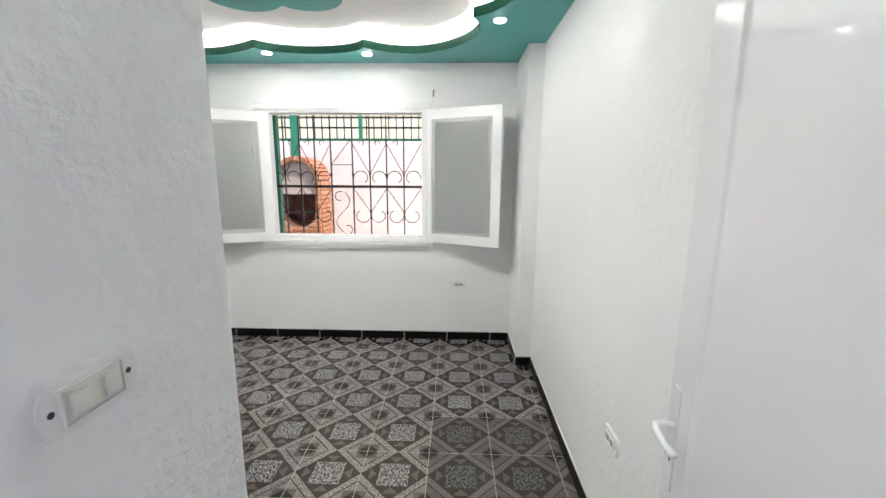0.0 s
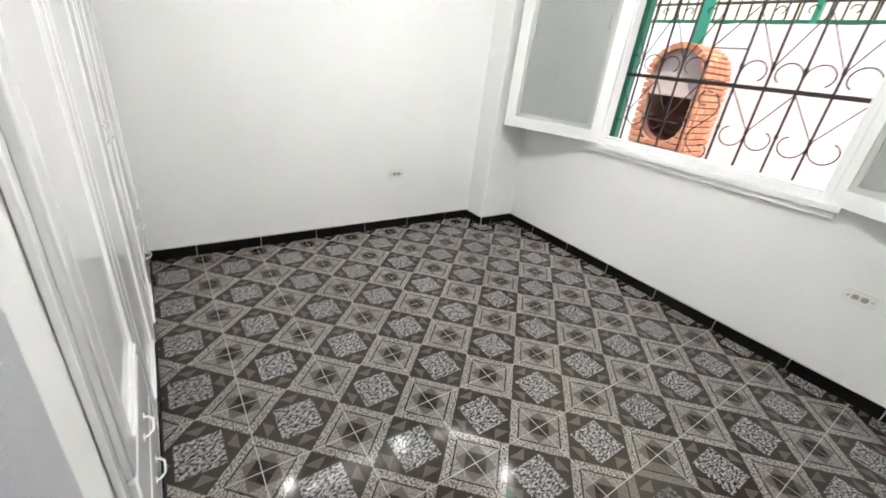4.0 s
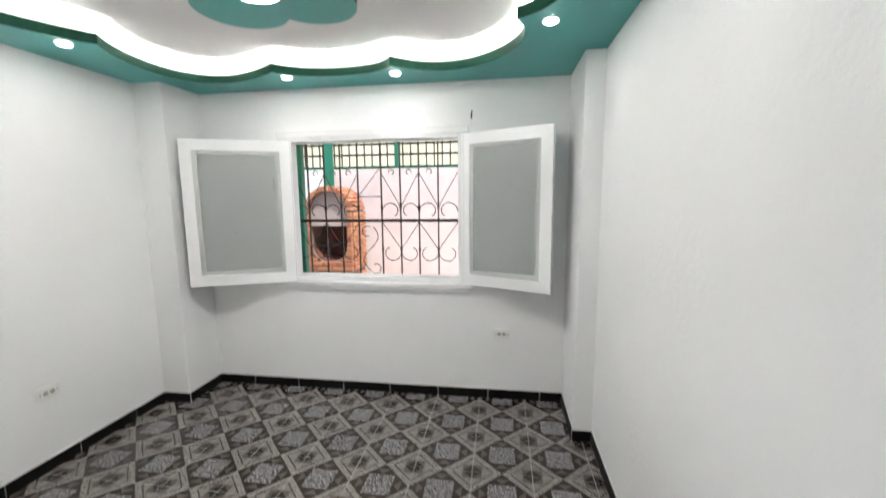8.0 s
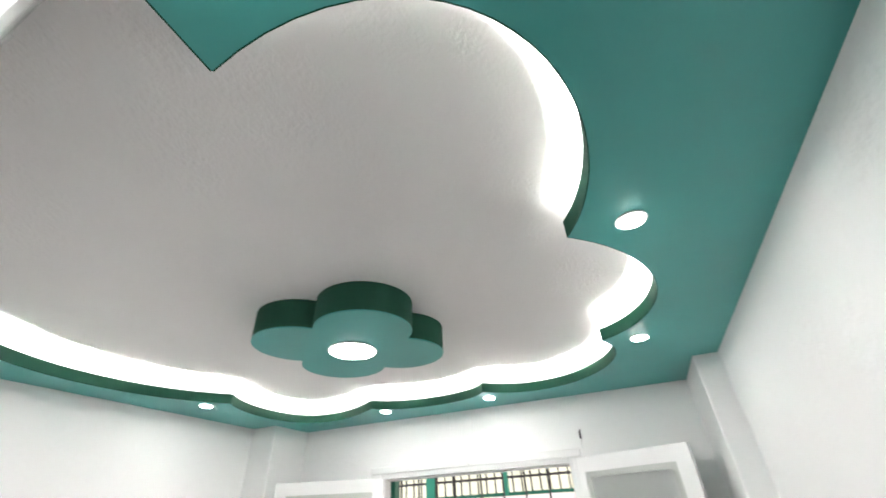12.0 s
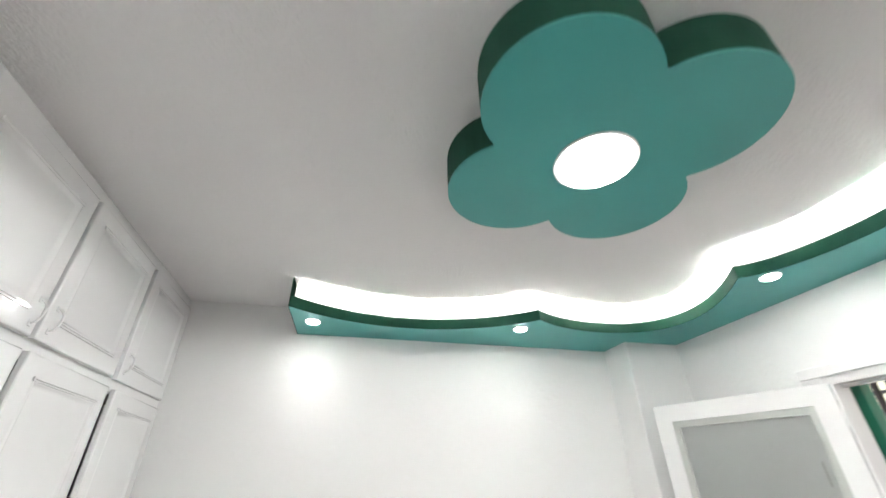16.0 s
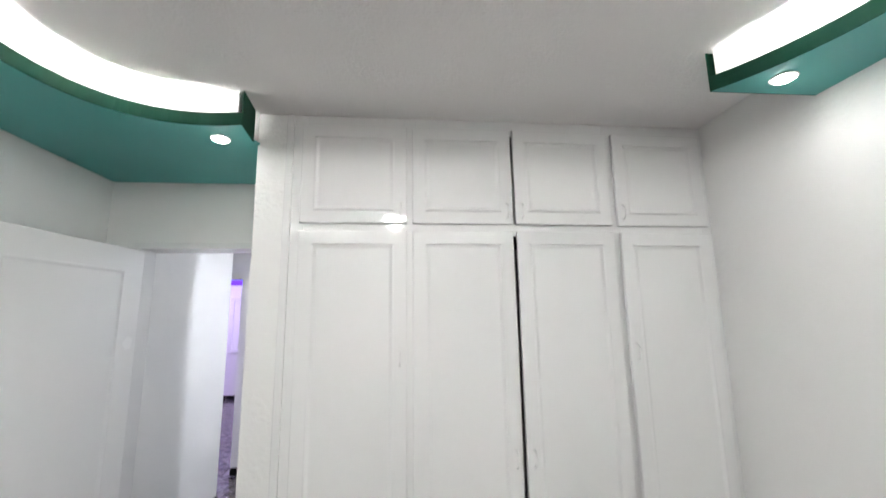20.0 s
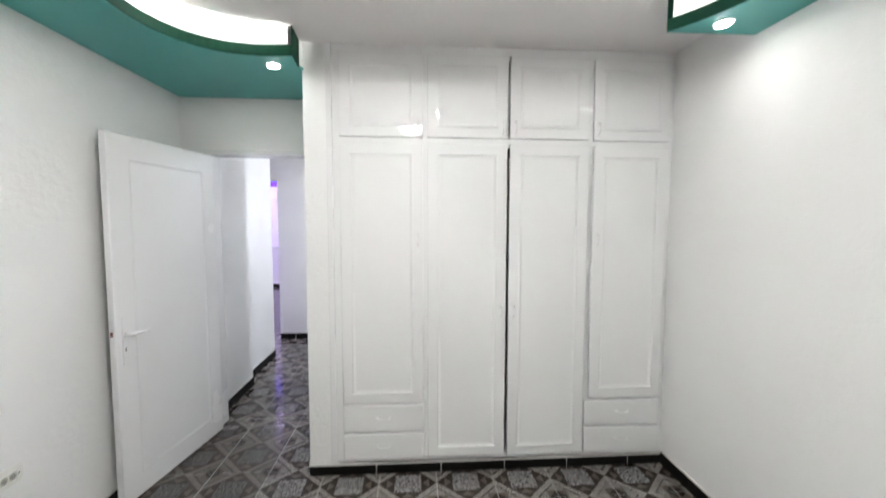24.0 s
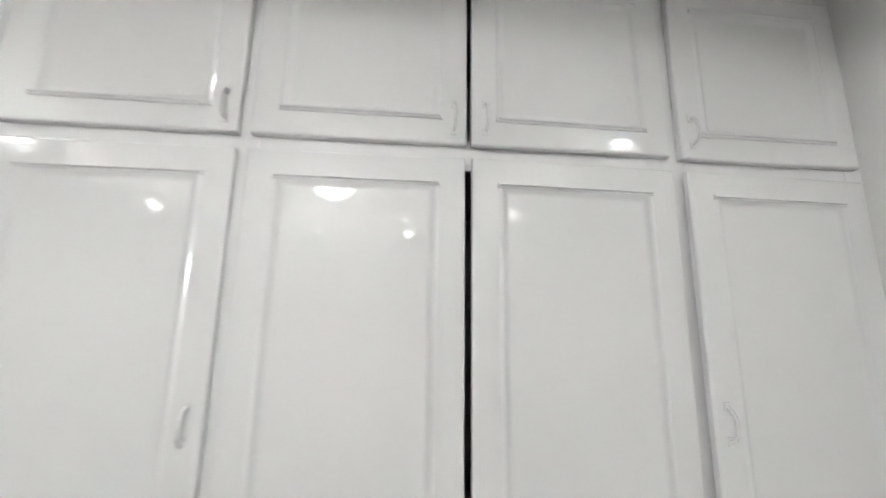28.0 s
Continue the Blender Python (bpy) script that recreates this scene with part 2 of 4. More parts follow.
def tile_material(name, brown, brown2, dark, pale, pale_pit, blue, blue_pit, inner_a, inner_b):
    n = Nodes(name)
    sep = n.add("ShaderNodeSeparateXYZ")
    n.t.links.new(n.pos, sep.inputs[0])
    fx = n.m("FRACT", n.m("DIVIDE", n.m("SUBTRACT", sep.outputs[0], TX0 - 20 * TILE), TILE))
    fy = n.m("FRACT", n.m("DIVIDE", n.m("SUBTRACT", sep.outputs[1], TY0 - 40 * TILE), TILE))
    sx, sy = n.m("SUBTRACT", fx, 0.5), n.m("SUBTRACT", fy, 0.5)
    ax, ay = n.m("ABSOLUTE", sx), n.m("ABSOLUTE", sy)
    l1 = n.m("ADD", ax, ay)
    corner = n.m("SUBTRACT", 1.0, l1)                       # 0 at the tile's corner, 0.5 on the diamond's edge
    light_zone = n.m("GREATER_THAN", l1, 0.5)
    p, q = n.m("SUBTRACT", 0.5, ax), n.m("SUBTRACT", 0.5, ay)
    cheb = n.m("MAXIMUM", p, q)
    squash = n.add("ShaderNodeMapping")
    squash.inputs["Scale"].default_value = (1.0, 0.62, 1.0)
    squash.inputs["Rotation"].default_value = (0, 0, radians(40))
    n.t.links.new(n.pos, squash.inputs["Vector"])
    speck = n.step(n.noise(105.0, 6.0, 0.74, squash.outputs[0]), 0.462, 0.555)
    speck2 = n.step(n.noise(120.0, 6.0, 0.74), 0.440, 0.545)
    # dark square: a paler triangle in each corner, a speckled centre
    small, big = n.m("MINIMUM", ax, ay), n.m("MAXIMUM", ax, ay)
    tri = n.m("GREATER_THAN", n.m("SUBTRACT", big, small), 0.252)
    tri2 = n.m("MULTIPLY", n.m("LESS_THAN", big, 0.366), n.m("LESS_THAN", l1, 0.478))
    darksq = n.mix(n.m("MULTIPLY", tri, tri2), brown, brown2)
    centre = n.m("LESS_THAN", n.m("MAXIMUM", ax, ay), 0.228)
    edge_c = n.m("LESS_THAN", n.m("MAXIMUM", ax, ay), 0.238)
    darksq = n.mix(edge_c, darksq, brown)
    darksq = n.mix(centre, darksq, n.mix(speck, blue_pit, blue))
    # light square: speckled band, thin dark line, pale triangles, brown heart
    band = n.mix(speck2, pale_pit, pale)
    inner = n.mix(speck2, inner_a, inner_b)
    heart = n.mix(n.m("GREATER_THAN", corner, 0.17), n.mix(n.m("GREATER_THAN", n.m("SUBTRACT", p, q), 0.0), brown, dark), brown2)
    inner = n.mix(n.m("LESS_THAN", cheb, 0.165), inner, heart)
    line = n.m("LESS_THAN", n.m("ABSOLUTE", n.m("SUBTRACT", corner, 0.355)), 0.012)
    lightsq = n.mix(n.m("LESS_THAN", corner, 0.36), band, inner)
    lightsq = n.mix(line, lightsq, dark)
    tilecol = n.mix(light_zone, darksq, lightsq)
    trnd = n.m("ADD", 1.03, n.m("MULTIPLY", n.add("ShaderNodeObjectInfo").outputs["Random"], 0.2))
    hsv = n.add("ShaderNodeHueSaturation")
    n.t.links.new(tilecol, hsv.inputs["Color"])
    n.t.links.new(trnd, hsv.inputs["Value"])
    smear = n.noise(3.0, 5.0, 0.65)
    col = n.mix(n.m("MULTIPLY", n.step(smear, 0.5, 0.75), 0.10), hsv.outputs[0], (0.16, 0.148, 0.136))
    rough = n.m("ADD", 0.08, n.m("MULTIPLY", n.step(smear, 0.4, 0.8), 0.13))
    return n.done(col, rough, n.bump(n.noise(14.0, 2.0), 0.06, 0.002), Specular_IOR_Level=0.27)


TILEMAT = tile_material("floor_tile", (0.027, 0.021, 0.0175), (0.082, 0.068, 0.057), (0.014, 0.0115, 0.010), (0.295, 0.269, 0.248), (0.026, 0.022, 0.019),
                        (0.300, 0.284, 0.280), (0.011, 0.010, 0.011), (0.085, 0.077, 0.070), (0.215, 0.197, 0.182))
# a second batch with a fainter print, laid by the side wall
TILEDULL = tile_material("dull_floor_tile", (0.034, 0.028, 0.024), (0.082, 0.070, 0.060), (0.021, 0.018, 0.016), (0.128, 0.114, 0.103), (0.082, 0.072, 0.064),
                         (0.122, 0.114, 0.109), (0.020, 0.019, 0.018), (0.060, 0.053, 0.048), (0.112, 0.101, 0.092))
GROUTFLOOR = paint("floor_grout", (0.40, 0.385, 0.36), 0.8, 0.3, 150.0, 0.3)

# ---- mesh helpers ----


def obj(name, bm, material, parent=None, label="", smooth=False):
    me = bpy.data.meshes.new(name)
    bmesh.ops.recalc_face_normals(bm, faces=bm.faces)
    for f in bm.faces:
        f.smooth = smooth
    bm.to_mesh(me)
    bm.free()
    me.materials.append(material)
    ob = new(name, me)
    if parent is not None:
        ob.parent = parent
    if label:
        ob["label"] = label
    return ob


def part(name, bm, material, parent, label="", smooth=False):
    return obj(name, bm, material, parent, label, smooth)


def empty(name, m=None, **tags):
    ob = new(name)
    ob.empty_display_size = 0.05
    if m is not None:
        ob.matrix_world = m
    return tagged(ob, **tags)


def box(bm, x0, x1, y0, y1, z0, z1):
    v = [bm.verts.new((x, y, z)) for z in (z0, z1) for x, y in ((x0, y0), (x1, y0), (x1, y1), (x0, y1))]
    for f in ((0, 1, 2, 3), (4, 5, 6, 7), (0, 1, 5, 4), (1, 2, 6, 5), (2, 3, 7, 6), (3, 0, 4, 7)):
        bm.faces.new([v[i] for i in f])
    return v


def boxes(*dims, bevel=0.0, seg=2):
    bm = bmesh.new()
    for d in dims:
        x0, x1, y0, y1, z0, z1 = d
        box(bm, min(x0, x1), max(x0, x1), min(y0, y1), max(y0, y1), min(z0, z1), max(z0, z1))
    if bevel:
        bmesh.ops.recalc_face_normals(bm, faces=bm.faces)
        bmesh.ops.bevel(bm, geom=bm.edges[:], offset=bevel, segments=seg, affect="EDGES", profile=0.6)
    return bm


def prism(points, z0, z1):
    bm = bmesh.new()
    low = [bm.verts.new((x, y, z0)) for x, y in points]
    top = [bm.verts.new((x, y, z1)) for x, y in points]
    bm.faces.new(low)
    bm.faces.new(list(reversed(top)))
    for i in range(len(points)):
        j = (i + 1) % len(points)
        bm.faces.new((low[i], low[j], top[j], top[i]))
    return bm


def tube(points, r, bm=None, sides=8, closed=False):
    bm = bm or bmesh.new()
    pts = [Vector(p) for p in points]
    rings = []
    for i, c in enumerate(pts):
        a = pts[i - 1] if i or closed else c
        b = pts[(i + 1) % len(pts)] if i < len(pts) - 1 or closed else c
        d = (b - a).normalized()
        side = d.orthogonal().normalized() if not rings else (rings[-1][1] - d * rings[-1][1].dot(d)).normalized()
        up = d.cross(side)
        ring = [bm.verts.new(c + r * (math.cos(2 * math.pi * k / sides) * side + math.sin(2 * math.pi * k / sides) * up)) for k in range(sides)]
        rings.append((ring, side))
    pairs = list(zip(rings, rings[1:])) + ([(rings[-1], rings[0])] if closed else [])
    for (r0, _), (r1, _) in pairs:
        for k in range(sides):
            bm.faces.new((r0[k], r0[(k + 1) % sides], r1[(k + 1) % sides], r1[k]))
    if not closed:
        bm.faces.new(list(reversed(rings[0][0])))
        bm.faces.new(rings[-1][0])
    return bm


def disc(r, z0, z1, cx=0.0, cy=0.0, seg=32, bevel=0.0):
    bm = prism([(cx + r * math.cos(2 * math.pi * k / seg), cy + r * math.sin(2 * math.pi * k / seg)) for k in range(seg)], z0, z1)
    if bevel:
        bmesh.ops.bevel(bm, geom=[e for e in bm.edges if abs(e.verts[0].co.z - e.verts[1].co.z) < 1e-6], offset=bevel, segments=2, affect="EDGES")
    return bm


def structure(name, bm, material, label, category="wall"):
    return tagged(obj(name, bm, material), label=label, category=category, kind="structure")


# ---- structure ----
T = 0.2
WX0, WX1, WZ0, WZ1 = -1.19, 0.255, 0.925, 2.085    # hole for the window
structure("wall_north", boxes(
    (XL - T, WX0, YW, YW + T, -0.05, 2.75), (WX1, XR + T, YW, YW + T, -0.05, 2.75),
    (WX0, WX1, YW, YW + T, -0.05, WZ0), (WX0, WX1, YW, YW + T, WZ1, 2.75)), WALL, "white rippled plaster wall round the open window")
structure("wall_west", boxes((XL - T, XL, -0.04, YW, -0.05, 2.75)), WALL, "plain white plaster side wall lit by ceiling spots")
structure("wall_east", boxes((XR, XR + T, -0.035, YW, -0.05, 2.75)), WALLRIPPLE, "white rippled plaster wall behind the open door")
structure("column_1", boxes((XL - 0.01, CL, YCL, YW + 0.01, -0.05, ZC + 0.02), bevel=0.006), WALL, "white plastered corner column beside the window", "column")
structure("column_2", boxes((CR, XR + 0.01, YCR, YW + 0.01, -0.05, ZC + 0.02), bevel=0.006), WALL, "white plastered corner column beside the window", "column")
structure("wall_partition", boxes((PX0 + 0.006, PX1, YD, YF - 0.024, -0.05, ZC + 0.02), bevel=0.004), WALLROUGH, "white plaster partition between wardrobe and doorway")
DX0, DX1, DZ = 0.165, 0.947, 2.045
structure("wall_south", boxes(
    (XL - T, DX0 - 0.035, YD - 0.16, YD - 0.002, -0.05, 2.75), (DX1 + 0.035, XR + 0.002, YD - 0.16, YD, -0.05, 2.75),
    (DX0 - 0.035, DX1 + 0.035, YD - 0.16, YD, DZ + 0.035, 2.75)), WALL, "white plaster wall over the doorway")
structure("ceiling", boxes((XL - 0.05, XR + 0.05, YD - 0.1, YW + 0.05, ZC, ZC + 0.12)), CEIL, "white textured plaster ceiling", "ceiling")

# dropped ledge with scalloped edge


def bezier(a, h, k, b, count=28):
    out = []
    for i in range(count + 1):
        u = i / count
        c0, c1, c2, c3 = (1 - u) ** 3, 3 * u * (1 - u) ** 2, 3 * u * u * (1 - u), u ** 3
        out.append((c0 * a[0] + c1 * h[0] + c2 * k[0] + c3 * b[0], c0 * a[1] + c1 * h[1] + c2 * k[1] + c3 * b[1]))
    return out


# each lobe: start, two handles, end
LOBES = (((-1.709, 1.265), (-2.07, 1.72), (-1.90, 2.32), (-1.648, 2.547)), ((-1.648, 2.547), (-1.887, 2.87), (-1.85, 3.74), (-1.003, 3.168)),
         ((-1.003, 3.168), (-0.90, 3.37), (-0.30, 3.40), (-0.189, 3.172)), ((-0.189, 3.172), (0.25, 3.64), (0.82, 2.98), (0.600, 2.611)),
         ((0.600, 2.611), (0.90, 2.45), (0.93, 1.95), (0.592, 1.673)), ((0.592, 1.673), (0.767, 1.421), (0.765, 0.76), (0.114, 0.874)))
lobes = [bezier(*l) for l in LOBES]
scallop = [p for l in lobes for p in l[:-1]] + [lobes[-1][-1]]
END_W, END_P = (XL - 0.01, 1.272), (0.126, YF + 0.012)
outline = [END_W] + scallop + [END_P, (PX1, YF + 0.010), (PX1 - 0.01, YF - 0.025), (PX1 - 0.01, YD - 0.01), (XR + 0.01, YD - 0.01), (XR + 0.01, YCR + 0.01),
                               (CR + 0.01, YCR + 0.01), (CR + 0.01, YW + 0.01), (CL - 0.01, YW + 0.01), (CL - 0.01, YCL + 0.01), (XL - 0.01, YCL + 0.01)]
ledge = structure("ceiling_ledge", prism(outline, ZL, ZL + 0.012), TEAL, "teal painted dropped ceiling border with scalloped edge", "ceiling")


def ribbon(points, z0, z1, thick, inward):
    """An upright band along a line, its body on the given side."""
    bm = bmesh.new()
    outer = []
    for i, (x, y) in enumerate(points):
        a, b = points[max(i - 1, 0)], points[min(i + 1, len(points) - 1)]
        d = Vector((b[0] - a[0], b[1] - a[1])).normalized()
        outer.append((x - d.y * thick * inward, y + d.x * thick * inward))
    rows = [[bm.verts.new((x, y, z)) for x, y in line] for line, z in ((points, z0), (points, z1), (outer, z1), (outer, z0))]
    for r0, r1 in zip(rows, rows[1:] + rows[:1]):
        for i in range(len(points) - 1):
            bm.faces.new((r0[i], r0[i + 1], r1[i + 1], r1[i]))
    for i in (0, -1):
        bm.faces.new([r[i] for r in rows])
    return bm


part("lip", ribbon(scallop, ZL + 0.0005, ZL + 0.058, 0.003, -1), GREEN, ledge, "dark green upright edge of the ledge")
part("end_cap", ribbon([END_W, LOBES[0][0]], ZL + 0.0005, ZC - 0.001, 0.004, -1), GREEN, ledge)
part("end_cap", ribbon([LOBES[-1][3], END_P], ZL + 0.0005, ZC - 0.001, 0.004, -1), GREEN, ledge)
part("cap_lining", ribbon([(XL + 0.01, 1.288), (-1.725, 1.280)], ZL + 0.013, ZC - 0.001, 0.004, 1), CEIL, ledge)
part("cap_lining", ribbon([(0.132, 0.863), (0.142, 0.74)], ZL + 0.013, ZC - 0.001, 0.004, 1), CEIL, ledge)
part("cove_bed", prism(outline, ZL + 0.013, ZL + 0.016), CEIL, ledge)
for l in lobes:
    inner, outer = [], []
    for i in range(3, len(l) - 3):
        d = Vector((l[i + 1][0] - l[i - 1][0], l[i + 1][1] - l[i - 1][1])).normalized()
        for line, far in ((inner, 0.015), (outer, 0.025)):
            line.append((l[i][0] - d.y * far, l[i][1] + d.x * far))
    bm = bmesh.new()
    lo, hi = ([bm.verts.new((x, y, ZL + 0.024)) for x, y in line] for line in (inner, outer))
    for k in range(len(lo) - 1):
        bm.faces.new((lo[k], lo[k + 1], hi[k + 1], hi[k]))
    part("led_tape", bm, COVE_ON, ledge, "lit white LED tape in the cove")

# ---- ceiling flower and lamps ----
FX, FY = -0.500, 2.195
petal = []
for k in range(4):
    ang = math.pi / 4 + k * math.pi / 2
    cx, cy = FX + 0.238 * math.cos(ang), FY + 0.238 * math.sin(ang)
    half = 1.69
    for j in range(25):
        a = ang - half + 2 * half * j / 24
        petal.append((cx + 0.21 * math.cos(a), cy + 0.21 * math.sin(a)))
ZF = 2.470
flower = empty("ceiling_flower", pose(0, 0, 0), label="teal four-petalled plaster flower hanging under the ceiling", category="ceiling ornament")
part("face", prism(petal, ZF, ZF + 0.006), TEAL, flower)
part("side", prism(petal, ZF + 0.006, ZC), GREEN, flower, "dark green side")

disc_lamp = empty("ceiling_lamp", pose(FX, FY, ZF), label="round flush white LED panel lamp, lit", category="ceiling lamp")
part("rim", disc(0.116, -0.006, 0.0, bevel=0.002), FRAMEWHITE, disc_lamp)
part("diffuser", disc(0.105, -0.009, -0.006), LAMP_ON, disc_lamp)
lamp("panel_light", "AREA", DISC_W, WARM, look((FX, FY, ZF - 0.012), (FX, FY, 0)), shape="DISK", size=0.2)
lamp("panel_glow", "SPOT", 17.0, WARM, look((FX, FY, ZF - 0.014), (FX, FY, 0)), spot_size=radians(179), spot_blend=0.05, shadow_soft_size=0.06)

SPOTS = ((0.256, 0.735), (0.764, 1.668), (0.760, 2.650), (-0.193, 3.330), (-0.958, 3.285), (-1.802, 2.498), (-1.902, 1.368))
first = empty("spot_lamp", pose(*SPOTS[0], ZL), label="small round recessed white spot lamp, lit", category="spot lamp", group="spots in the ceiling border")
part("rim", disc(0.043, -0.004, 0.0, bevel=0.0015, seg=24), FRAMEWHITE, first)
part("lens", disc(0.0325, -0.009, -0.004, seg=24, bevel=0.003), SPOT_ON, first)
for x, y in SPOTS[1:]:
    copy_thing(first, pose(x, y, ZL))
for x, y in SPOTS:
    lamp("spot_light", "SPOT", SPOT_W * 4, WARM, look((x, y, ZL - 0.022), (x, y, 0)), spot_size=radians(168), spot_blend=1.0, shadow_soft_size=0.05)

# ---- rooms beyond the doorway ----
CZ = 2.57
structure("wall_corridor_east", boxes((1.03, XR - 0.001, -0.77, YD - 0.165, -0.05, 2.7), (1.108, 1.34, -1.60, -0.77, -0.05, 2.7)), WALL, "white corridor wall with a step")
structure("wall_corridor_return", boxes((1.34, 4.3, -1.80, -1.60, -0.05, 2.7)), WALL, "white corridor wall")
structure("wall_corridor_south", boxes((-0.7, 1.27, -2.5, -2.3, -0.05, 2.7), (1.27, 2.35, -2.5, -2.3, 2.10, 2.7), (2.35, 4.3, -2.5, -2.3, -0.05, 2.7)), WALL, "white corridor wall beside an opening")
# middle box: added unseen pier keeping the corridor lamp off the nearer east wall
structure("wall_corridor_west", boxes((-0.7, -0.5, -2.3, -0.92, -0.05, 2.7), (-0.02, 0.47, -0.92, -0.82, -0.05, 2.7), (-0.7, -0.5, -0.82, YD - 0.161, -0.05, 2.7)), WALL, "white corridor wall")
structure("wall_far_room_south", boxes((0.3, 4.3, -6.9, -6.7, -0.05, 2.7)), WALL, "far room wall washed in violet light")
structure("wall_far_room_west", boxes((0.3, 0.5, -6.7, -2.5, -0.05, 2.7)), WALL, "far room wall washed in violet light")
structure("wall_far_room_east", boxes((4.1, 4.3, -6.7, -1.69, -0.05, 2.7)), WALL, "far room wall washed in violet light")
structure("ceiling_corridor", boxes((-0.7, 4.3, -6.9, YD - 0.16, CZ, CZ + 0.12)), CEIL, "white corridor ceiling", "ceiling")
LX, LY = -0.25, -1.15
corr = empty("ceiling_lamp", pose(LX, LY, CZ), label="round white corridor ceiling lamp, lit", category="ceiling lamp")
part("base", disc(0.15, -0.02, 0.0, bevel=0.003), FRAMEWHITE, corr)
part("diffuser", disc(0.13, -0.05, -0.02, bevel=0.01), LAMP_ON, corr)
lamp("corridor_light", "AREA", 8.0, COOL, look((LX, LY, CZ - 0.06), (LX, LY, 0)), shape="DISK", size=0.24)
vio = empty("light_strip", pose(2.6, -6.64, 2.50), label="violet LED light strip under the far ceiling", category="light strip")
part("tape", boxes((-1.6, 1.3, -0.03, 0.03, -0.12, 0.03)), PURPLE_ON, vio)
lamp("violet_light", "POINT", 42.0, (0.66, 0.55, 1.0), pose(2.6, -5.0, 2.40), shadow_soft_size=0.06)
far_win = tagged(empty("window_2", pose(2.62, -6.69, 0.0)), label="white framed window with closed shutters in the violet room", category="window", kind="structure")
part("window_frame", boxes((-0.5, -0.43, 0, 0.05, 0.95, 2.1), (0.43, 0.5, 0, 0.05, 0.95, 2.1), (-0.43, 0.43, 0, 0.05, 2.03, 2.1), (-0.43, 0.43, 0, 0.05, 0.95, 1.02), (-0.03, 0.03, 0, 0.05, 1.02, 2.03)), FRAMEWHITE, far_win)
part("shutter", boxes((-0.43, 0.43, 0.01, 0.02, 1.02, 2.03)), FRAMEWHITE, far_win)

# ---- wardrobe ----
wardrobe = empty("wardrobe", pose(0, YF, 0), label="built-in white enamelled four-door wardrobe up to the ceiling", category="wardrobe")
FR = -0.018  # face of the frame behind the doors
WL, WR = PX0, XL


def rail(x0, x1, z0, z1):
    part("frame_rail", boxes((x0, x1, FR - 0.022, FR, z0, z1), bevel=0.002), ENAMEL, wardrobe)


rail(WL, -0.112, 0.062, ZC - 0.002)
rail(-0.572, -0.628, 0.062, ZC - 0.002)
rail(-1.585, -1.645, 0.062, ZC - 0.002)
rail(-2.085, WR, 0.062, ZC - 0.002)
for x0, x1 in ((-0.112, -0.572), (-0.628, -1.585), (-1.645, -2.085)):
    rail(x0, x1, 2.52, ZC - 0.002)
    rail(x0, x1, 2.008, 2.085)
    rail(x0, x1, 0.062, 0.108)
for x0, x1 in ((-0.112, -0.572), (-1.645, -2.085)):
    rail(x0, x1, 0.425, 0.478)
    rail(x0, x1, 0.242, 0.288)
part("cover_strip", boxes((PX0 - 0.002, -0.018, FR - 0.004, -0.008, 0.062, ZC - 0.002), bevel=0.004, seg=3), ENAMEL, wardrobe, "narrow white strip against the partition")
part("back_board", boxes((WL, WR, -0.575, -0.56, 0.0, ZC - 0.002)), ENAMEL, wardrobe, "shadowed inside of the wardrobe")
for x in (WL - 0.015, WR + 0.001, -0.61, -1.625):
    part("side_board", boxes((x, x + 0.015, -0.559, FR - 0.023, 0.063, 2.034), (x, x + 0.015, -0.559, FR - 0.023, 2.051, ZC - 0.002)), ENAMEL, wardrobe)
for z in (0.05, 2.036):
    part("shelf", boxes((WL - 0.016, WR + 0.017, -0.559, FR - 0.023, z, z + 0.012)), ENAMEL, wardrobe)


def leaf(w, h, thick=0.02, border=0.052, groove=True, relief=1.0):
    """A slab with a rounded edge and a small bead set in from the border, its panel sunk; base corner at 0, front at y = thick."""
    bm = boxes((0, w, 0, thick, 0, h))
    bmesh.ops.recalc_face_normals(bm, faces=bm.faces)
    front = [f for f in bm.faces if f.normal.y > 0.9]
    bmesh.ops.bevel(bm, geom=[e for e in front[0].edges], offset=0.006, segments=4, affect="EDGES", profile=0.5)
    if groove:
        front = max((f for f in bm.faces if f.normal.y > 0.99), key=lambda f: f.calc_area())
        last = 0.0
        bmesh.ops.inset_individual(bm, faces=[front], thickness=border, depth=0.0, use_even_offset=True)
        for level in (0.0028, 0.0042, 0.0036, 0.0012, -0.0022, -0.0048, -0.0062, -0.0066):
            front = max((f for f in bm.faces if f.normal.y > 0.99), key=lambda f: f.calc_area())
            bmesh.ops.inset_individual(bm, faces=[front], thickness=0.0034, depth=(level - last) * relief, use_even_offset=True)
            last = level
    return bm


def leaf_part(name, bm, material, parent):
    """The leaf as a part whose bead and rounded edges are shaded smooth, its broad faces flat."""
    ob = part(name, bm, material, parent, smooth=True)
    for p in ob.data.polygons:
        p.use_smooth = p.area < 0.03 and max(abs(c) for c in p.normal) < 0.999
    return ob


def bow(length, out=0.022, r=0.0036):
    """An upright bow pull with two flared feet."""
    pts = [(0, 0, 0), (0, out * 0.55, 0.004), (0, out, 0.018), (0, out * 1.05, length / 2), (0, out, length - 0.018), (0, out * 0.55, length - 0.004), (0, 0, length)]
    bm = tube(pts, r)
    for z in (0.0, length):
        box(bm, -0.0065, 0.0065, 0.0, 0.003, z - 0.009, z + 0.009)
    return bm


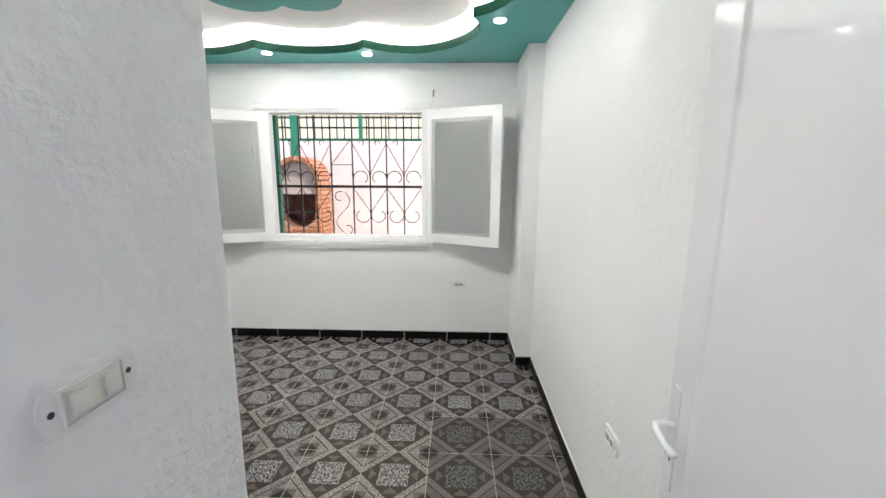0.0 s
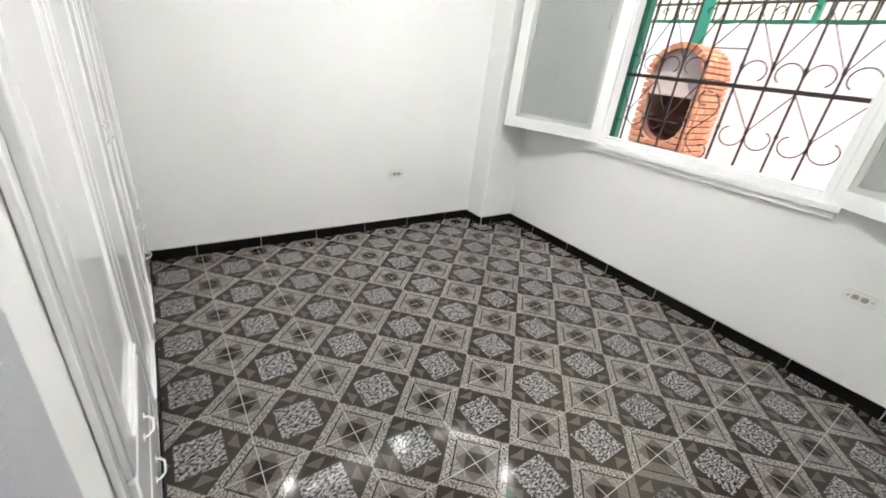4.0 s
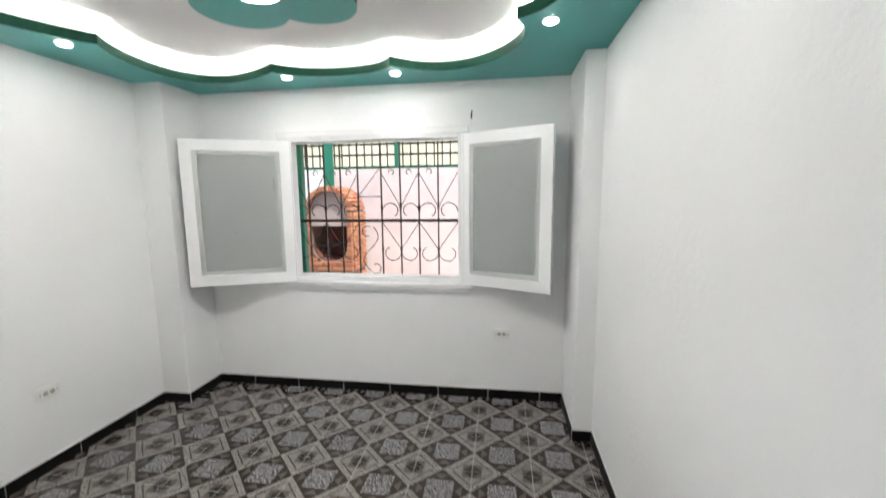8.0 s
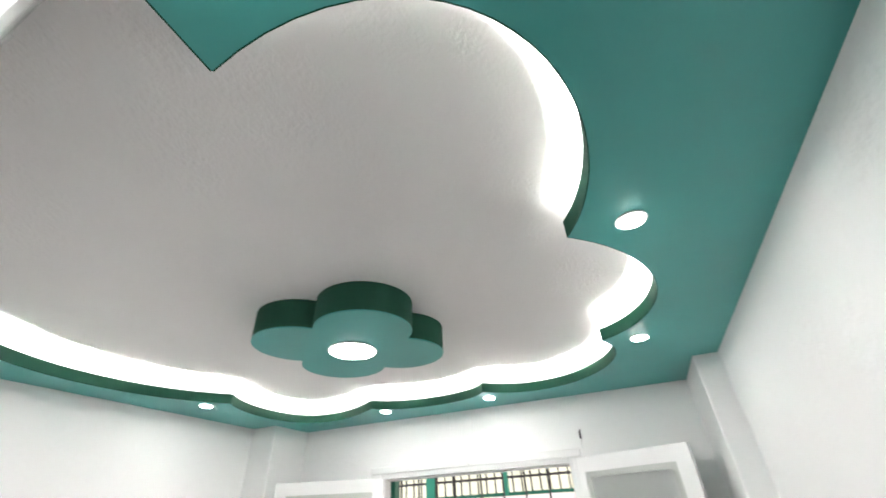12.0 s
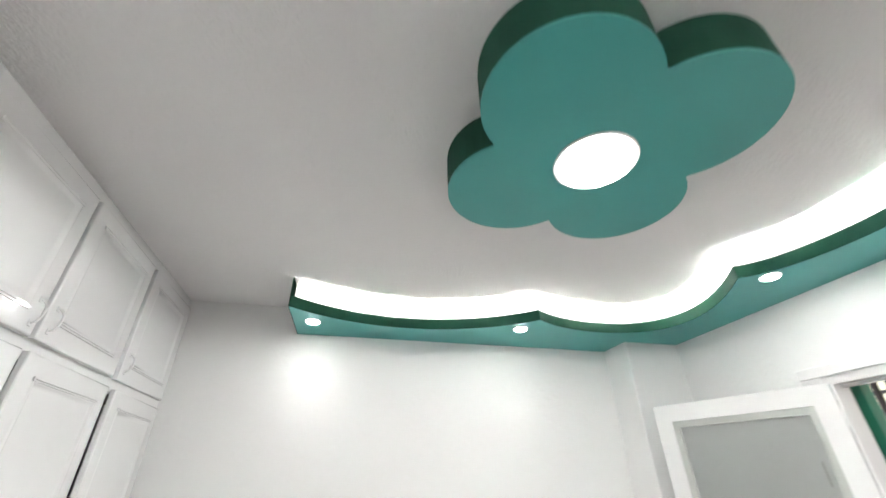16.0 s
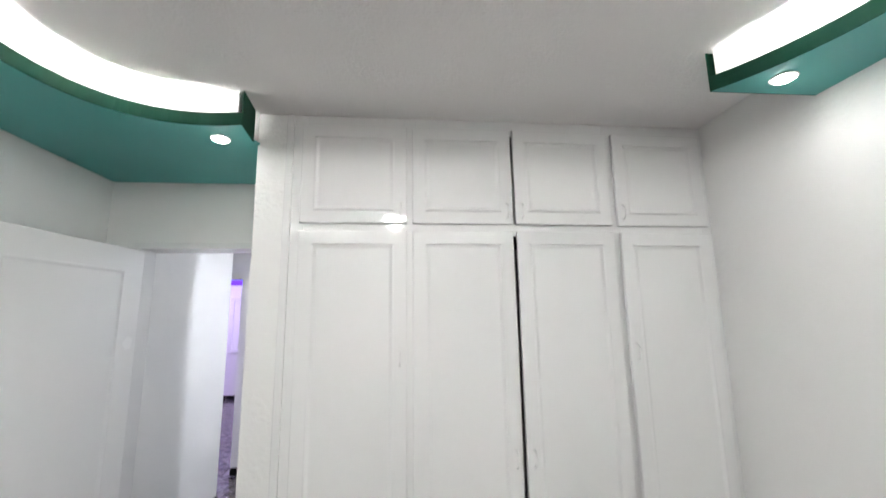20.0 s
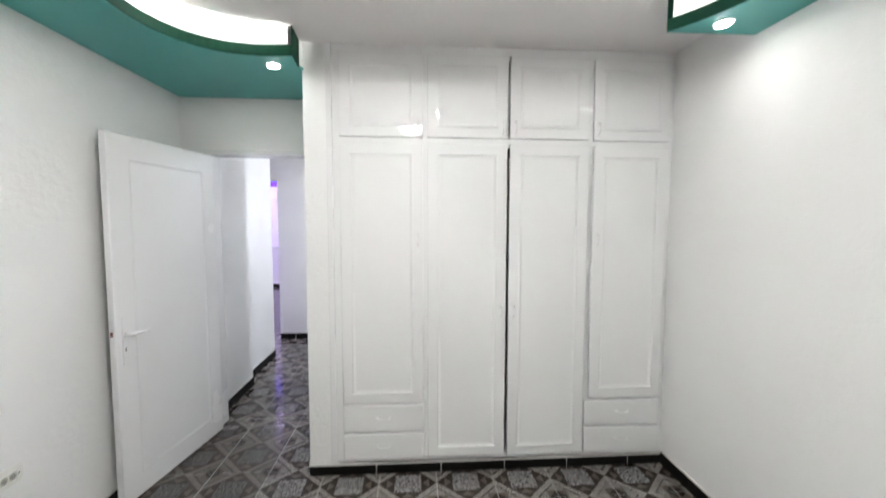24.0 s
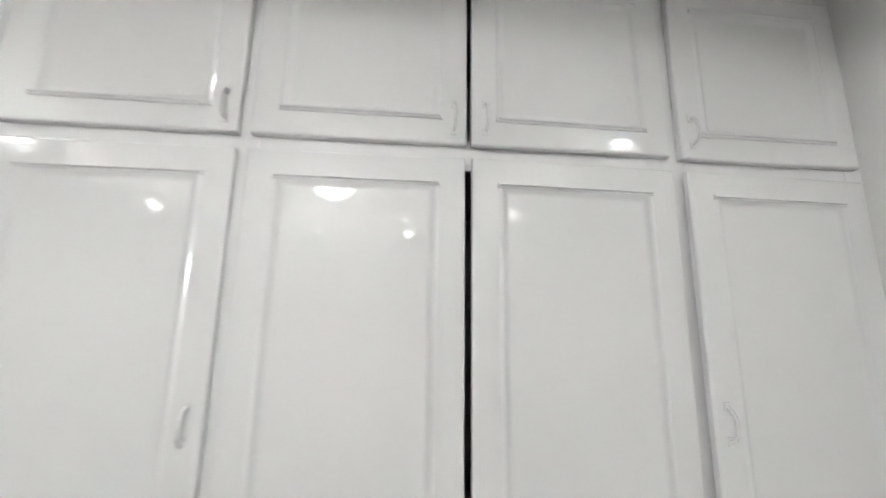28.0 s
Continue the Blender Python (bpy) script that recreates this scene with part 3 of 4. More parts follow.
def pull(door, x, z, length=0.070, flat=False):
    h = part("handle", bow(length), ENAMEL, door, "white painted bow handle", smooth=False)
    h.matrix_local = pose(x, 0.02, z) @ (pose(length / 2, 0, 0, 0, -90, 0) if flat else pose(0, 0, 0))
    return h


def wdoor(x_right, x_left, z0, z1, hx, hz, turn=0.0, hinge_right=True, border=0.052):
    """x_left < x_right; the leaf turns about one edge by some degrees."""
    w = x_right - x_left
    d = leaf_part("door", leaf(w, z1 - z0, border=border, relief=0.75), ENAMEL, wardrobe)
    if hinge_right:
        d.matrix_local = pose(x_right, FR + 0.001, z0, 0, 0, turn) @ pose(-w, 0, 0)
    else:
        d.matrix_local = pose(x_left, FR + 0.001, z0, 0, 0, turn)
    for z in (border + 0.006, z1 - z0 - border - 0.017):  # stronger mouldings along the top and the bottom of the panel
        bead = boxes((border + 0.006, w - border - 0.006, 0.0, 0.0125, 0.0, 0.012))
        bmesh.ops.bevel(bead, geom=[e for e in bead.edges if min(v.co.y for v in e.verts) > 0.012], offset=0.0050, segments=3, affect="EDGES")
        part("moulding", bead, ENAMEL, d).matrix_local = pose(0, 0.0175, z)
    pull(d, hx, hz - z0)
    return d


# upper row, then lower row
wdoor(-0.094, -0.586, 2.066, 2.546, 0.030, 2.095)
wdoor(-0.612, -1.097, 2.066, 2.544, 0.030, 2.095, -0.2)
wdoor(-1.107, -1.598, 2.064, 2.542, 0.458, 2.095, 0.9, False)
wdoor(-1.626, -2.108, 2.060, 2.540, 0.452, 2.095, 0.3, False)
wdoor(-0.094, -0.586, 0.450, 2.030, 0.032, 1.42)
wdoor(-0.612, -1.094, 0.094, 2.030, 0.030, 0.98, -0.3)
wdoor(-1.108, -1.600, 0.094, 2.028, 0.458, 0.98, 1.5, False)
wdoor(-1.626, -2.102, 0.452, 2.022, 0.446, 1.42, 1.9, False)
for x0, x1 in ((-0.094, -0.586), (-1.610, -2.100)):
    for z0, z1 in ((0.270, 0.432), (0.090, 0.252)):
        dr = leaf_part("drawer", leaf(x0 - x1, z1 - z0, groove=False), ENAMEL, wardrobe)
        dr.matrix_local = pose(x1, FR + 0.001, z0)
        pull(dr, (x0 - x1) / 2, (z1 - z0) / 2 + 0.005, 0.08, True)

# ---- room door, standing open ----
HX, HY, FX2, FY2 = 0.944, 0.088, 1.074, 0.926
yaw = math.degrees(math.atan2(FY2 - HY, FX2 - HX))
LW = math.hypot(FX2 - HX, FY2 - HY)
room_door = empty("door_1", pose(HX, HY, 0.0, 0, 0, yaw))
tagged(room_door, label="white enamelled wooden room door standing open", category="door", kind="structure")
bm = leaf(LW, 2.02, 0.038, 0.115, True, 0.75)
slab = leaf_part("leaf", bm, DOORWHITE, room_door)
slab.matrix_local = pose(0, 0, 0.012)
lockside = LW - 0.052
plate = part("lock_plate", boxes((-0.016, 0.016, 0, 0.004, -0.145, 0.12), bevel=0.002), DOORWHITE, slab, "white painted lock plate")
plate.matrix_local = pose(lockside, 0.038, 0.92)
lev = tube([(0, 0, 0), (0, 0.028, 0), (-0.006, 0.045, 0), (-0.03, 0.05, 0.001), (-0.075, 0.046, -0.004), (-0.115, 0.040, -0.002)], 0.008, sides=10)
lever = part("door_handle", lev, DOORWHITE, slab, "white lever handle", True)
lever.matrix_local = pose(lockside, 0.040, 0.945)
key = part("keyhole", boxes((-0.003, 0.003, 0.0, 0.0012, -0.012, 0.01)), DARKHOLE, slab)
key.matrix_local = pose(lockside, 0.0422, 0.862)
backlev = part("door_handle", tube([(0, 0, 0), (0, -0.026, 0), (-0.03, -0.034, 0), (-0.115, -0.03, 0)], 0.008, sides=10), DOORWHITE, slab, "white lever handle", True)
backlev.matrix_local = pose(lockside, -0.002, 0.945)
bolt = part("latch_plate", boxes((0, 0.0015, 0.008, 0.030, -0.1, 0.1)), DOORWHITE, slab, "white painted latch plate")
bolt.matrix_local = pose(LW, 0, 0.93)
latch = part("latch", boxes((0, 0.007, 0.013, 0.025, -0.012, 0.014), bevel=0.002), SOOT, slab, "rusty brown spring latch")
latch.matrix_local = pose(LW + 0.0016, 0, 0.955)
for z in (0.25, 1.05, 1.8):
    hg = part("hinge", disc(0.008, -0.05, 0.05, seg=12), METAL, slab)
    hg.matrix_local = pose(-0.006, 0.010, z)

dframe = tagged(empty("door_frame", pose(0, 0, 0)), label="white enamelled wooden door frame", category="door frame", kind="structure")
for x0, x1 in ((DX0 - 0.033, DX0 + 0.004), (DX1 - 0.004, DX1 + 0.033)):
    part("jamb", boxes((x0, x1, YD - 0.162, YD + 0.004, 0.0, DZ), bevel=0.002), DOORWHITE, dframe)
part("head", boxes((DX0 - 0.033, DX1 + 0.033, YD - 0.162, YD + 0.004, DZ, DZ + 0.033), bevel=0.002), DOORWHITE, dframe)

# ---- window ----
win = tagged(empty("window_1", pose(0, YW, 0)), label="white wooden casement window with both sashes swung open inwards", category="window", kind="structure")
OX0, OX1, OZ0, OZ1 = -1.125, 0.205, 0.975, 2.043
for x0, x1, z0, z1 in ((WX0 + 0.002, OX0, WZ0 + 0.002, WZ1 - 0.002), (OX1, WX1 - 0.002, WZ0 + 0.002, WZ1 - 0.002)):
    part("window_frame", boxes((x0, x1, -0.012, 0.075, z0, z1), bevel=0.003), FRAMEWHITE, win)
for z0, z1 in ((OZ1, WZ1 - 0.002), (WZ0 + 0.002, OZ0)):
    part("window_frame", boxes((OX0, OX1, -0.012, 0.075, z0, z1), bevel=0.003), FRAMEWHITE, win)
for x0, x1, z0, z1 in ((WX0 - 0.05, OX0 - 0.035, WZ0 - 0.03, WZ1 + 0.03), (OX1 + 0.035, WX1 + 0.03, WZ0 - 0.03, WZ1 + 0.03)):
    part("casing", boxes((x0, x1, -0.022, -0.013, z0, z1), bevel=0.003), FRAMEWHITE, win)
part("casing", boxes((WX0 - 0.05, WX1 + 0.03, -0.030, -0.023, WZ1 - 0.008, WZ1 + 0.036), bevel=0.003), FRAMEWHITE, win)
part("window_sill", boxes((WX0 - 0.075, WX1 + 0.055, -0.045, -0.013, WZ0 - 0.028, WZ0 + 0.008), bevel=0.005), FRAMEWHITE, win)
part("sill_moulding", boxes((WX0 - 0.06, WX1 + 0.04, -0.028, -0.001, WZ0 - 0.062, WZ0 - 0.029), bevel=0.006), FRAMEWHITE, win)
for z in (OZ1 - 0.004, OZ0 + 0.004):
    part("stop_bead", boxes((OX0, OX1, 0.03, 0.05, z - 0.008, z + 0.008), bevel=0.002), FRAMEWHITE, win)
part("catch", disc(0.012, 0.0, 0.012, seg=14), FRAMEWHITE, win).matrix_local = pose(-0.46, -0.03, 2.10, 90, 0, 0)


BEAD = paint("grey_green_bead", (0.50, 0.52, 0.49), 0.4, 0.1, 40.0, 0.1)


def sash(hx, hy, fx, fy, z0, z1, flip):
    """One casement leaf, hinged at (hx, hy) with its free edge at (fx, fy)."""
    w = math.hypot(fx - hx, fy - hy)
    h = z1 - z0
    s = part("sash", boxes((0, 0.078, 0, 0.036, 0, h), (w - 0.082, w, 0, 0.036, 0, h), (0.078, w - 0.082, 0, 0.036, 0, 0.082), (0.078, w - 0.082, 0, 0.036, h - 0.082, h)), FRAMEWHITE, win)
    s.matrix_local = pose(hx, hy - YW, z0, 0, 0, math.degrees(math.atan2(fy - hy, fx - hx)))
    b = 0.030
    y0, y1 = (0.0215, 0.030) if flip else (0.006, 0.0145)
    part("glazing_bead", boxes((0.078, 0.078 + b, y0, y1, 0.082, h - 0.082), (w - 0.082 - b, w - 0.082, y0, y1, 0.082, h - 0.082),
                               (0.078 + b, w - 0.082 - b, y0, y1, 0.082, 0.082 + b), (0.078 + b, w - 0.082 - b, y0, y1, h - 0.082 - b, h - 0.082)), BEAD, s, "grey-green painted glazing strip")
    part("pane", boxes((0.078, w - 0.082, 0.015, 0.021, 0.082, h - 0.082)), FROST, s, "frosted grey-green glass")
    if flip:
        part("mark", boxes((w * 0.55, w * 0.55 + 0.004, 0.0215, 0.0225, h * 0.36, h * 0.36 + 0.022)), OUTLET, s)
        part("mark", boxes((w * 0.17, w * 0.17 + 0.005, 0.0215, 0.0225, h * 0.66, h * 0.66 + 0.09)), OUTLET, s, "grey scratch on the glass")
    part("latch", boxes((w - 0.004, w + 0.010, 0.010, 0.022, h * 0.49, h * 0.49 + 0.012), bevel=0.002), FRAMEWHITE, s)
    for z in (0.15, h - 0.17):
        part("hinge", disc(0.006, z, z + 0.07, -0.004, 0.02, seg=10), FRAMEWHITE, s)
    part("closing_bead", boxes((w - 0.02, w - 0.006, 0.0365, 0.0445, 0.0, h) if not flip else (w - 0.02, w - 0.006, -0.0085, -0.0005, 0.0, h), bevel=0.002), FRAMEWHITE, s)
    return s


sash(0.222, 3.592, 0.862, 3.290, 0.932, 2.068, False)
sash(-1.135, 3.592, -1.840, 3.278, 0.930, 2.048, True)

hook = empty("wall_hook", pose(0.305, YW, 2.195), label="small dark metal hook above the window", category="hook")
part("plate", boxes((-0.005, 0.005, -0.004, 0.0, -0.02, 0.022), bevel=0.001), IRON, hook)
part("prong", tube([(0, -0.004, 0.01), (0, -0.022, 0.012), (0.006, -0.030, 0.024), (0.008, -0.026, 0.032)], 0.0036), IRON, hook)
part("prong", tube([(0, -0.004, -0.01), (0, -0.016, -0.014), (0, -0.02, -0.002)], 0.0022), IRON, hook)
part("stem", boxes((-0.0035, 0.0035, -0.007, -0.001, -0.075, -0.021)), FRAMEWHITE, hook)

# ---- iron window grille ----
grille = empty("window_grille", pose(0, YW + 0.13, 0), label="dark iron window grille with scrolls and diagonals", category="grille")
BARS = (-1.065, -0.921, -0.783, -0.635, -0.438, -0.280, -0.127, 0.030)
for x in BARS:
    part("bar", boxes((x - 0.0055, x + 0.0055, -0.0055, 0.0055, 0.93, 2.08)), IRON, grille)
part("crossbar", boxes((-1.185, 0.25, -0.011, 0.003, 1.402, 1.426)), IRON, grille)


def scroll(cx, cz, r, start, sweep, curl):
    pts = []
    for k in range(21):
        f = k / 20
        rr = r * (1 - curl * f * f)
        a = radians(start + sweep * f)
        pts.append((cx + rr * math.cos(a), 0.0, cz + rr * math.sin(a)))
    return tube(pts, 0.0040, sides=6)


def vee(apex, left, right, z_top, z_apex, scroll_z, flip):
    for x in (left, right):
        part("diagonal", tube([(x, 0, z_top), (apex, 0, z_apex)], 0.0036, sides=6), IRON, grille)
        c, r = (x + apex) / 2, abs(x - apex) / 2
        side = 1 if x > apex else -1
        if flip:
            part("scroll", scroll(c, scroll_z, r * 0.95, 0 if side > 0 else 180, 230 * side, 0.45), IRON, grille)
        else:
            part("scroll", scroll(c, scroll_z, r * 0.95, 180 if side > 0 else 0, 240 * side, 0.45), IRON, grille)


for apex, l, r in ((BARS[0], -1.19, BARS[1]), (BARS[2], BARS[1], BARS[3]), (BARS[5], BARS[4], BARS[6]), (BARS[7], BARS[6], 0.19)):
    vee(apex, l, r, 1.80, 1.523, 1.485, True)
    vee(apex, l, r, 1.402, 1.178, 1.155, False)
    for x in (l, r):
        if -1.15 < x < 0.1:
            part("scroll", scroll(x * 0.45 + apex * 0.55, 1.80, 0.024, 0 if x > apex else 180, 250 if x > apex else -250, 0.5), IRON, grille)
part("diagonal", tube([(BARS[4], 0, 1.85), (BARS[3], 0, 1.61)], 0.0036, sides=6), IRON, grille)
part("stay", tube([(BARS[3], 0, 1.61), (BARS[4], 0, 1.61)], 0.0036, sides=6), IRON, grille)
spts = []
for k in range(33):
    f = k / 32
    spts.append((-0.537 + 0.072 * math.sin(2 * math.pi * f * 0.93 + 0.4) * (0.8 + 0.2 * f), 0, 1.36 - 0.37 * f))
part("scroll", tube(spts, 0.0040, sides=6), IRON, grille)
part("scroll", scroll(-0.565, 1.32, 0.05, 60, 230, 0.4), IRON, grille)
part("scroll", scroll(-0.505, 1.02, 0.05, 240, 230, 0.4), IRON, grille)
for x in BARS:
    for z in (1.523, 1.178):
        part("collar", boxes((x - 0.009, x + 0.009, -0.009, 0.009, z - 0.012, z + 0.012), bevel=0.002, seg=1), IRON, grille)

# ---- sockets and switch ----


def socket(name, m, label, category, screws, holes):
    e = empty(name, m, label=label, category=category)
    w, h = (0.068, 0.039) if holes else (0.062, 0.031)
    pts = []
    for side, turn in ((1, -90), (-1, 90)):
        for k in range(9):  # rounded ends
            a = radians(turn + 22.5 * k)
            pts.append((side * w * 0.72 + w * 0.28 * math.cos(a), h * math.sin(a)))
    bm = prism(pts, 0.0, 0.0092)
    bmesh.ops.bevel(bm, geom=[x for x in bm.edges if min(v.co.z for v in x.verts) > 0.008], offset=0.003, segments=2, affect="EDGES")
    part("plate", bm, SOCKETPLATE if holes else PLATE, e)
    if screws:
        for sx_ in (-0.046, 0.046):
            part("screw", disc(0.0036, 0.009, 0.0098, sx_, 0.0, seg=10), DARKHOLE, e)
    part("insert", boxes((-0.034, 0.034, -0.017, 0.017, 0.0092, 0.0115), bevel=0.001), IVORY, e)
    part("surround", boxes((-0.038, -0.0355, -0.021, 0.021, 0.009, 0.0128), (0.0355, 0.038, -0.021, 0.021, 0.009, 0.0128),
                           (-0.0355, 0.0355, -0.021, -0.0185, 0.009, 0.0128), (-0.0355, 0.0355, 0.0185, 0.021, 0.009, 0.0128)), PLATE, e)
    if holes:
        for cx_ in (-0.018, 0.018):
            ring = part("outlet", disc(0.0145, 0.0115, 0.0125, cx_, 0.0, seg=16), OUTLET, e, "grey round outlet")
            for dx_ in (-0.005, 0.005):
                part("pin_hole", disc(0.0024, 0.0125, 0.0131, cx_ + dx_, 0.0, seg=8), DARKHOLE, ring)
    else:
        for cx_ in (-0.020, 0.018):
            rk = part("rocker", boxes((cx_ - 0.010, cx_ + 0.010, -0.012, 0.012, 0.0115, 0.017), bevel=0.002), IVORY, e)
    return e


SL = "ivory plastic double wall socket"
socket("wall_socket", pose(0.538, YW, 0.535, 90, 0, 0), SL + " under the window", "socket", True, True)
socket("wall_socket", pose(XL, 2.43, 0.475, 90, 0, 90), SL + " low on a white wall", "socket", True, True)
socket("wall_socket", pose(XR, 1.44, 0.515, 90, 0, -90), SL + " beside the open door", "socket", True, True)
socket("light_switch", pose(PX1, 0.390, 1.304, 90, 0, 90), "ivory plastic double light switch with dark screws", "switch", True, False)

# ---- yard outside the window ----
structure("ground", boxes((-400, 400, -400, 800, -0.25, -0.13)), PATIO, "grey concrete yard", "ground")
rough_top = [(-1.72 + 0.12 * k, 1.952 + 0.012 * math.sin(2.3 * k) * math.sin(0.7 * k) + 0.005 * random.random()) for k in range(57)]
wall_yard = structure("wall_yard", prism([(5.0, -0.13)] + rough_top[::-1] + [(-1.72, -0.13)], 0.0, 0.18), PINK, "low pink rendered yard wall with an uneven top")
wall_yard.matrix_world = pose(0, 5.68, 0, 90, 0, 0)
structure("wall_yard_side", boxes((-6.0, -1.72, 5.46, 5.68, -0.13, 1.95)), WHITEOUT, "white rendered yard wall")
house = empty("house", pose(0, 9.5, -0.13), label="pale yellow sunlit house beyond the yard", category="house")
part("wall", boxes((-14, 12, 0, 6, 0, 9.5)), YELLOWOUT, house)
part("roof", boxes((-14.3, 12.3, -0.3, 6.3, 9.5, 9.8)), WHITEOUT, house)

fence = empty("fence", pose(0, 5.56, 1.962), label="green metal fence with a fine grid on the yard wall", category="fence")
part("rail", boxes((-6.0, 5.0, -0.02, 0.02, 0.0, 0.032)), GREEN, fence)
for z in (0.16, 0.29, 0.42, 0.72):
    part("rail", boxes((-6.0, 5.0, -0.012, 0.012, z, z + 0.024)), IRON if z < 0.7 else GREENMETAL, fence)
for k in range(58):
    x = -3.4 + 0.1 * k
    part("upright", boxes((x - 0.0075, x + 0.0075, -0.006, 0.006, 0.032, 0.74)), IRON, fence)
part("post", boxes((-0.80, -0.755, -0.03, 0.03, 0.0, 0.95)), GREENMETAL, fence)
part("post", boxes((1.4, 1.445, -0.03, 0.03, 0.0, 0.95)), GREENMETAL, fence)
canopy_post = empty("post", pose(-1.643, 5.480, -0.13), label="dark green square metal post behind the barbecue", category="post")
part("shaft", boxes((-0.055, 0.055, -0.017, 0.017, 0.0, 3.2), bevel=0.004), GREENMETAL, canopy_post)
part("foot_plate", boxes((-0.075, 0.075, -0.018, 0.018, 0.0, 0.012)), GREENMETAL, canopy_post)
shutter = empty("shutter_rail", pose(WX0, YW + 0.165, 0), label="dark green metal shutter guide in the window reveal", category="shutter rail")
part("guide", boxes((0.004, 0.066, -0.03, 0.03, WZ0 + 0.004, WZ1 - 0.004), bevel=0.004), GREENMETAL, shutter)

# brick barbecue: an arched hood over a dark mouth with a round-bottomed fire bowl
bbq = empty("barbecue", pose(-1.41, 4.86, -0.13), label="red brick barbecue with an arched hood and dark hearth", category="barbecue")
BW, BD = 0.275, 0.45                   # half width, depth
SPRING, MOUTH, GRATE, BOWL, LEDGE = 1.58, 1.43, 1.185, 0.205, 0.875
MORTAR = paint("mortar", (0.26, 0.18, 0.135), 0.9, 0.2, 70.0, 0.4)
PANEL = paint("smoked_render", (0.36, 0.30, 0.28), 0.9, 0.25, 14.0, 0.3)


def brick_mesh(l, d, h):
    bm = boxes((-l / 2, l / 2, -d / 2, d / 2, -h / 2, h / 2), bevel=0.004, seg=1)
    me = bpy.data.meshes.new("brick")
    bmesh.ops.recalc_face_normals(bm, faces=bm.faces)
    bm.to_mesh(me)
    bm.free()
    me.materials.append(BRICK)
    return me


brick_sizes = {}


def brick(l, d, h, m):
    k = (round(l, 2), d, h)
    if k not in brick_sizes:
        brick_sizes[k] = brick_mesh(*k)
    b = new("brick", brick_sizes[k])
    b.parent = bbq
    b.matrix_local = m


IN = BW - 0.055
part("core", boxes((-IN, IN, 0.03, BD - 0.002, 0.0, GRATE - BOWL - 0.03)), MORTAR, bbq, "mortar between the bricks")
for side in (-1, 1):
    part("cheek", boxes((side * (BW - 0.052), side * (BW - 0.018), 0.016, BD - 0.002, 0.0, SPRING)), MORTAR, bbq)
part("back", boxes((-IN, IN, BD - 0.05, BD - 0.004, GRATE - BOWL - 0.03, SPRING)), SOOT, bbq)
hood = [(BW * 0.84, MOUTH), (BW * 0.84, SPRING)] + [(BW * 0.84 * math.cos(math.pi * k / 24), SPRING + BW * 0.84 * math.sin(math.pi * k / 24)) for k in range(1, 24)] + [(-BW * 0.84, SPRING), (-BW * 0.84, MOUTH)]
panel = part("hood_panel", prism(hood, 0.0, 0.05), PANEL, bbq, "pale smoke-stained render under the arch")
panel.matrix_local = pose(0, 0.085, 0, 90, 0, 0)
part("hood_lip", boxes((-IN, IN, 0.02, 0.06, MOUTH - 0.02, MOUTH + 0.012), bevel=0.004), PANEL, bbq)
bowl_out = [(IN * math.cos(math.pi * k / 20), -BOWL * math.sin(math.pi * k / 20)) for k in range(21)]
bowl_in = [(x * 0.90, z * 0.88) for x, z in reversed(bowl_out)]
bowl = part("fire_bowl", prism(bowl_out + bowl_in, 0.0, 0.34), SOOT, bbq, "sooty round-bottomed fire bowl")
bowl.matrix_local = pose(0, 0.39, GRATE, 90, 0, 0)
rim = part("bowl_rim", tube([(x * 0.97, 0.0, z * 0.97) for x, z in bowl_out], 0.013, sides=8), MORTAR, bbq, "pale curved rim of the fire bowl")
rim.matrix_local = pose(0, 0.02, GRATE)
part("grate", boxes(*[(-IN + 0.004, IN - 0.004, 0.05 + 0.05 * k, 0.062 + 0.05 * k, GRATE - 0.008, GRATE + 0.004) for k in range(7)]), IRON, bbq, "dark iron grate bars")
part("ledge", boxes((-BW - 0.012, BW + 0.012, -0.03, 0.02, LEDGE - 0.03, LEDGE + 0.012), bevel=0.004), MORTAR, bbq, "pale ledge under the hearth")
part("ash_slot", boxes((-0.15, 0.15, -0.004, 0.006, LEDGE - 0.12, LEDGE - 0.04)), SOOT, bbq, "dark ash slot")
PITCH = 0.056
for k in range(28):
    z = PITCH * (k + 0.5)
    if abs(z - LEDGE) < 0.03:
        continue
    drop = GRATE - z
    hole = IN if z > GRATE else IN * math.sqrt(max(0.0, 1 - (drop / BOWL) ** 2)) if drop < BOWL else 0.0
    if hole > 0:
        for side in (-1, 1):
            if BW - hole > 0.03:
                brick(BW - hole, 0.05, 0.046, pose(side * (BW + hole) / 2, 0.0, z))
    else:
        joints = (-BW, -0.08, 0.10, BW) if k % 2 else (-BW, -0.15, 0.03, 0.18, BW)
        for x0, x1 in zip(joints, joints[1:]):
            brick(x1 - x0 - 0.01, 0.05, 0.046, pose((x0 + x1) / 2, 0.0, z))
    joints = (0.03, 0.16, 0.31, BD) if k % 2 else (0.03, 0.09, 0.24, 0.39, BD)
    for side in (-1, 1):
        for y0, y1 in zip(joints, joints[1:]):
            brick(y1 - y0 - 0.01, 0.04, 0.046, pose(side * (BW - 0.008), (y0 + y1) / 2, z, 0, 0, 90))
for k in range(17):
    a = math.pi * (k + 0.5) / 17
    for row in range(4):
        brick(0.04, 0.108, 0.055, pose((BW - 0.02) * math.cos(a), 0.029 + 0.118 * row, SPRING + (BW - 0.02) * math.sin(a), 0, 90 - math.degrees(a), 0))

# ---- baseboards ----


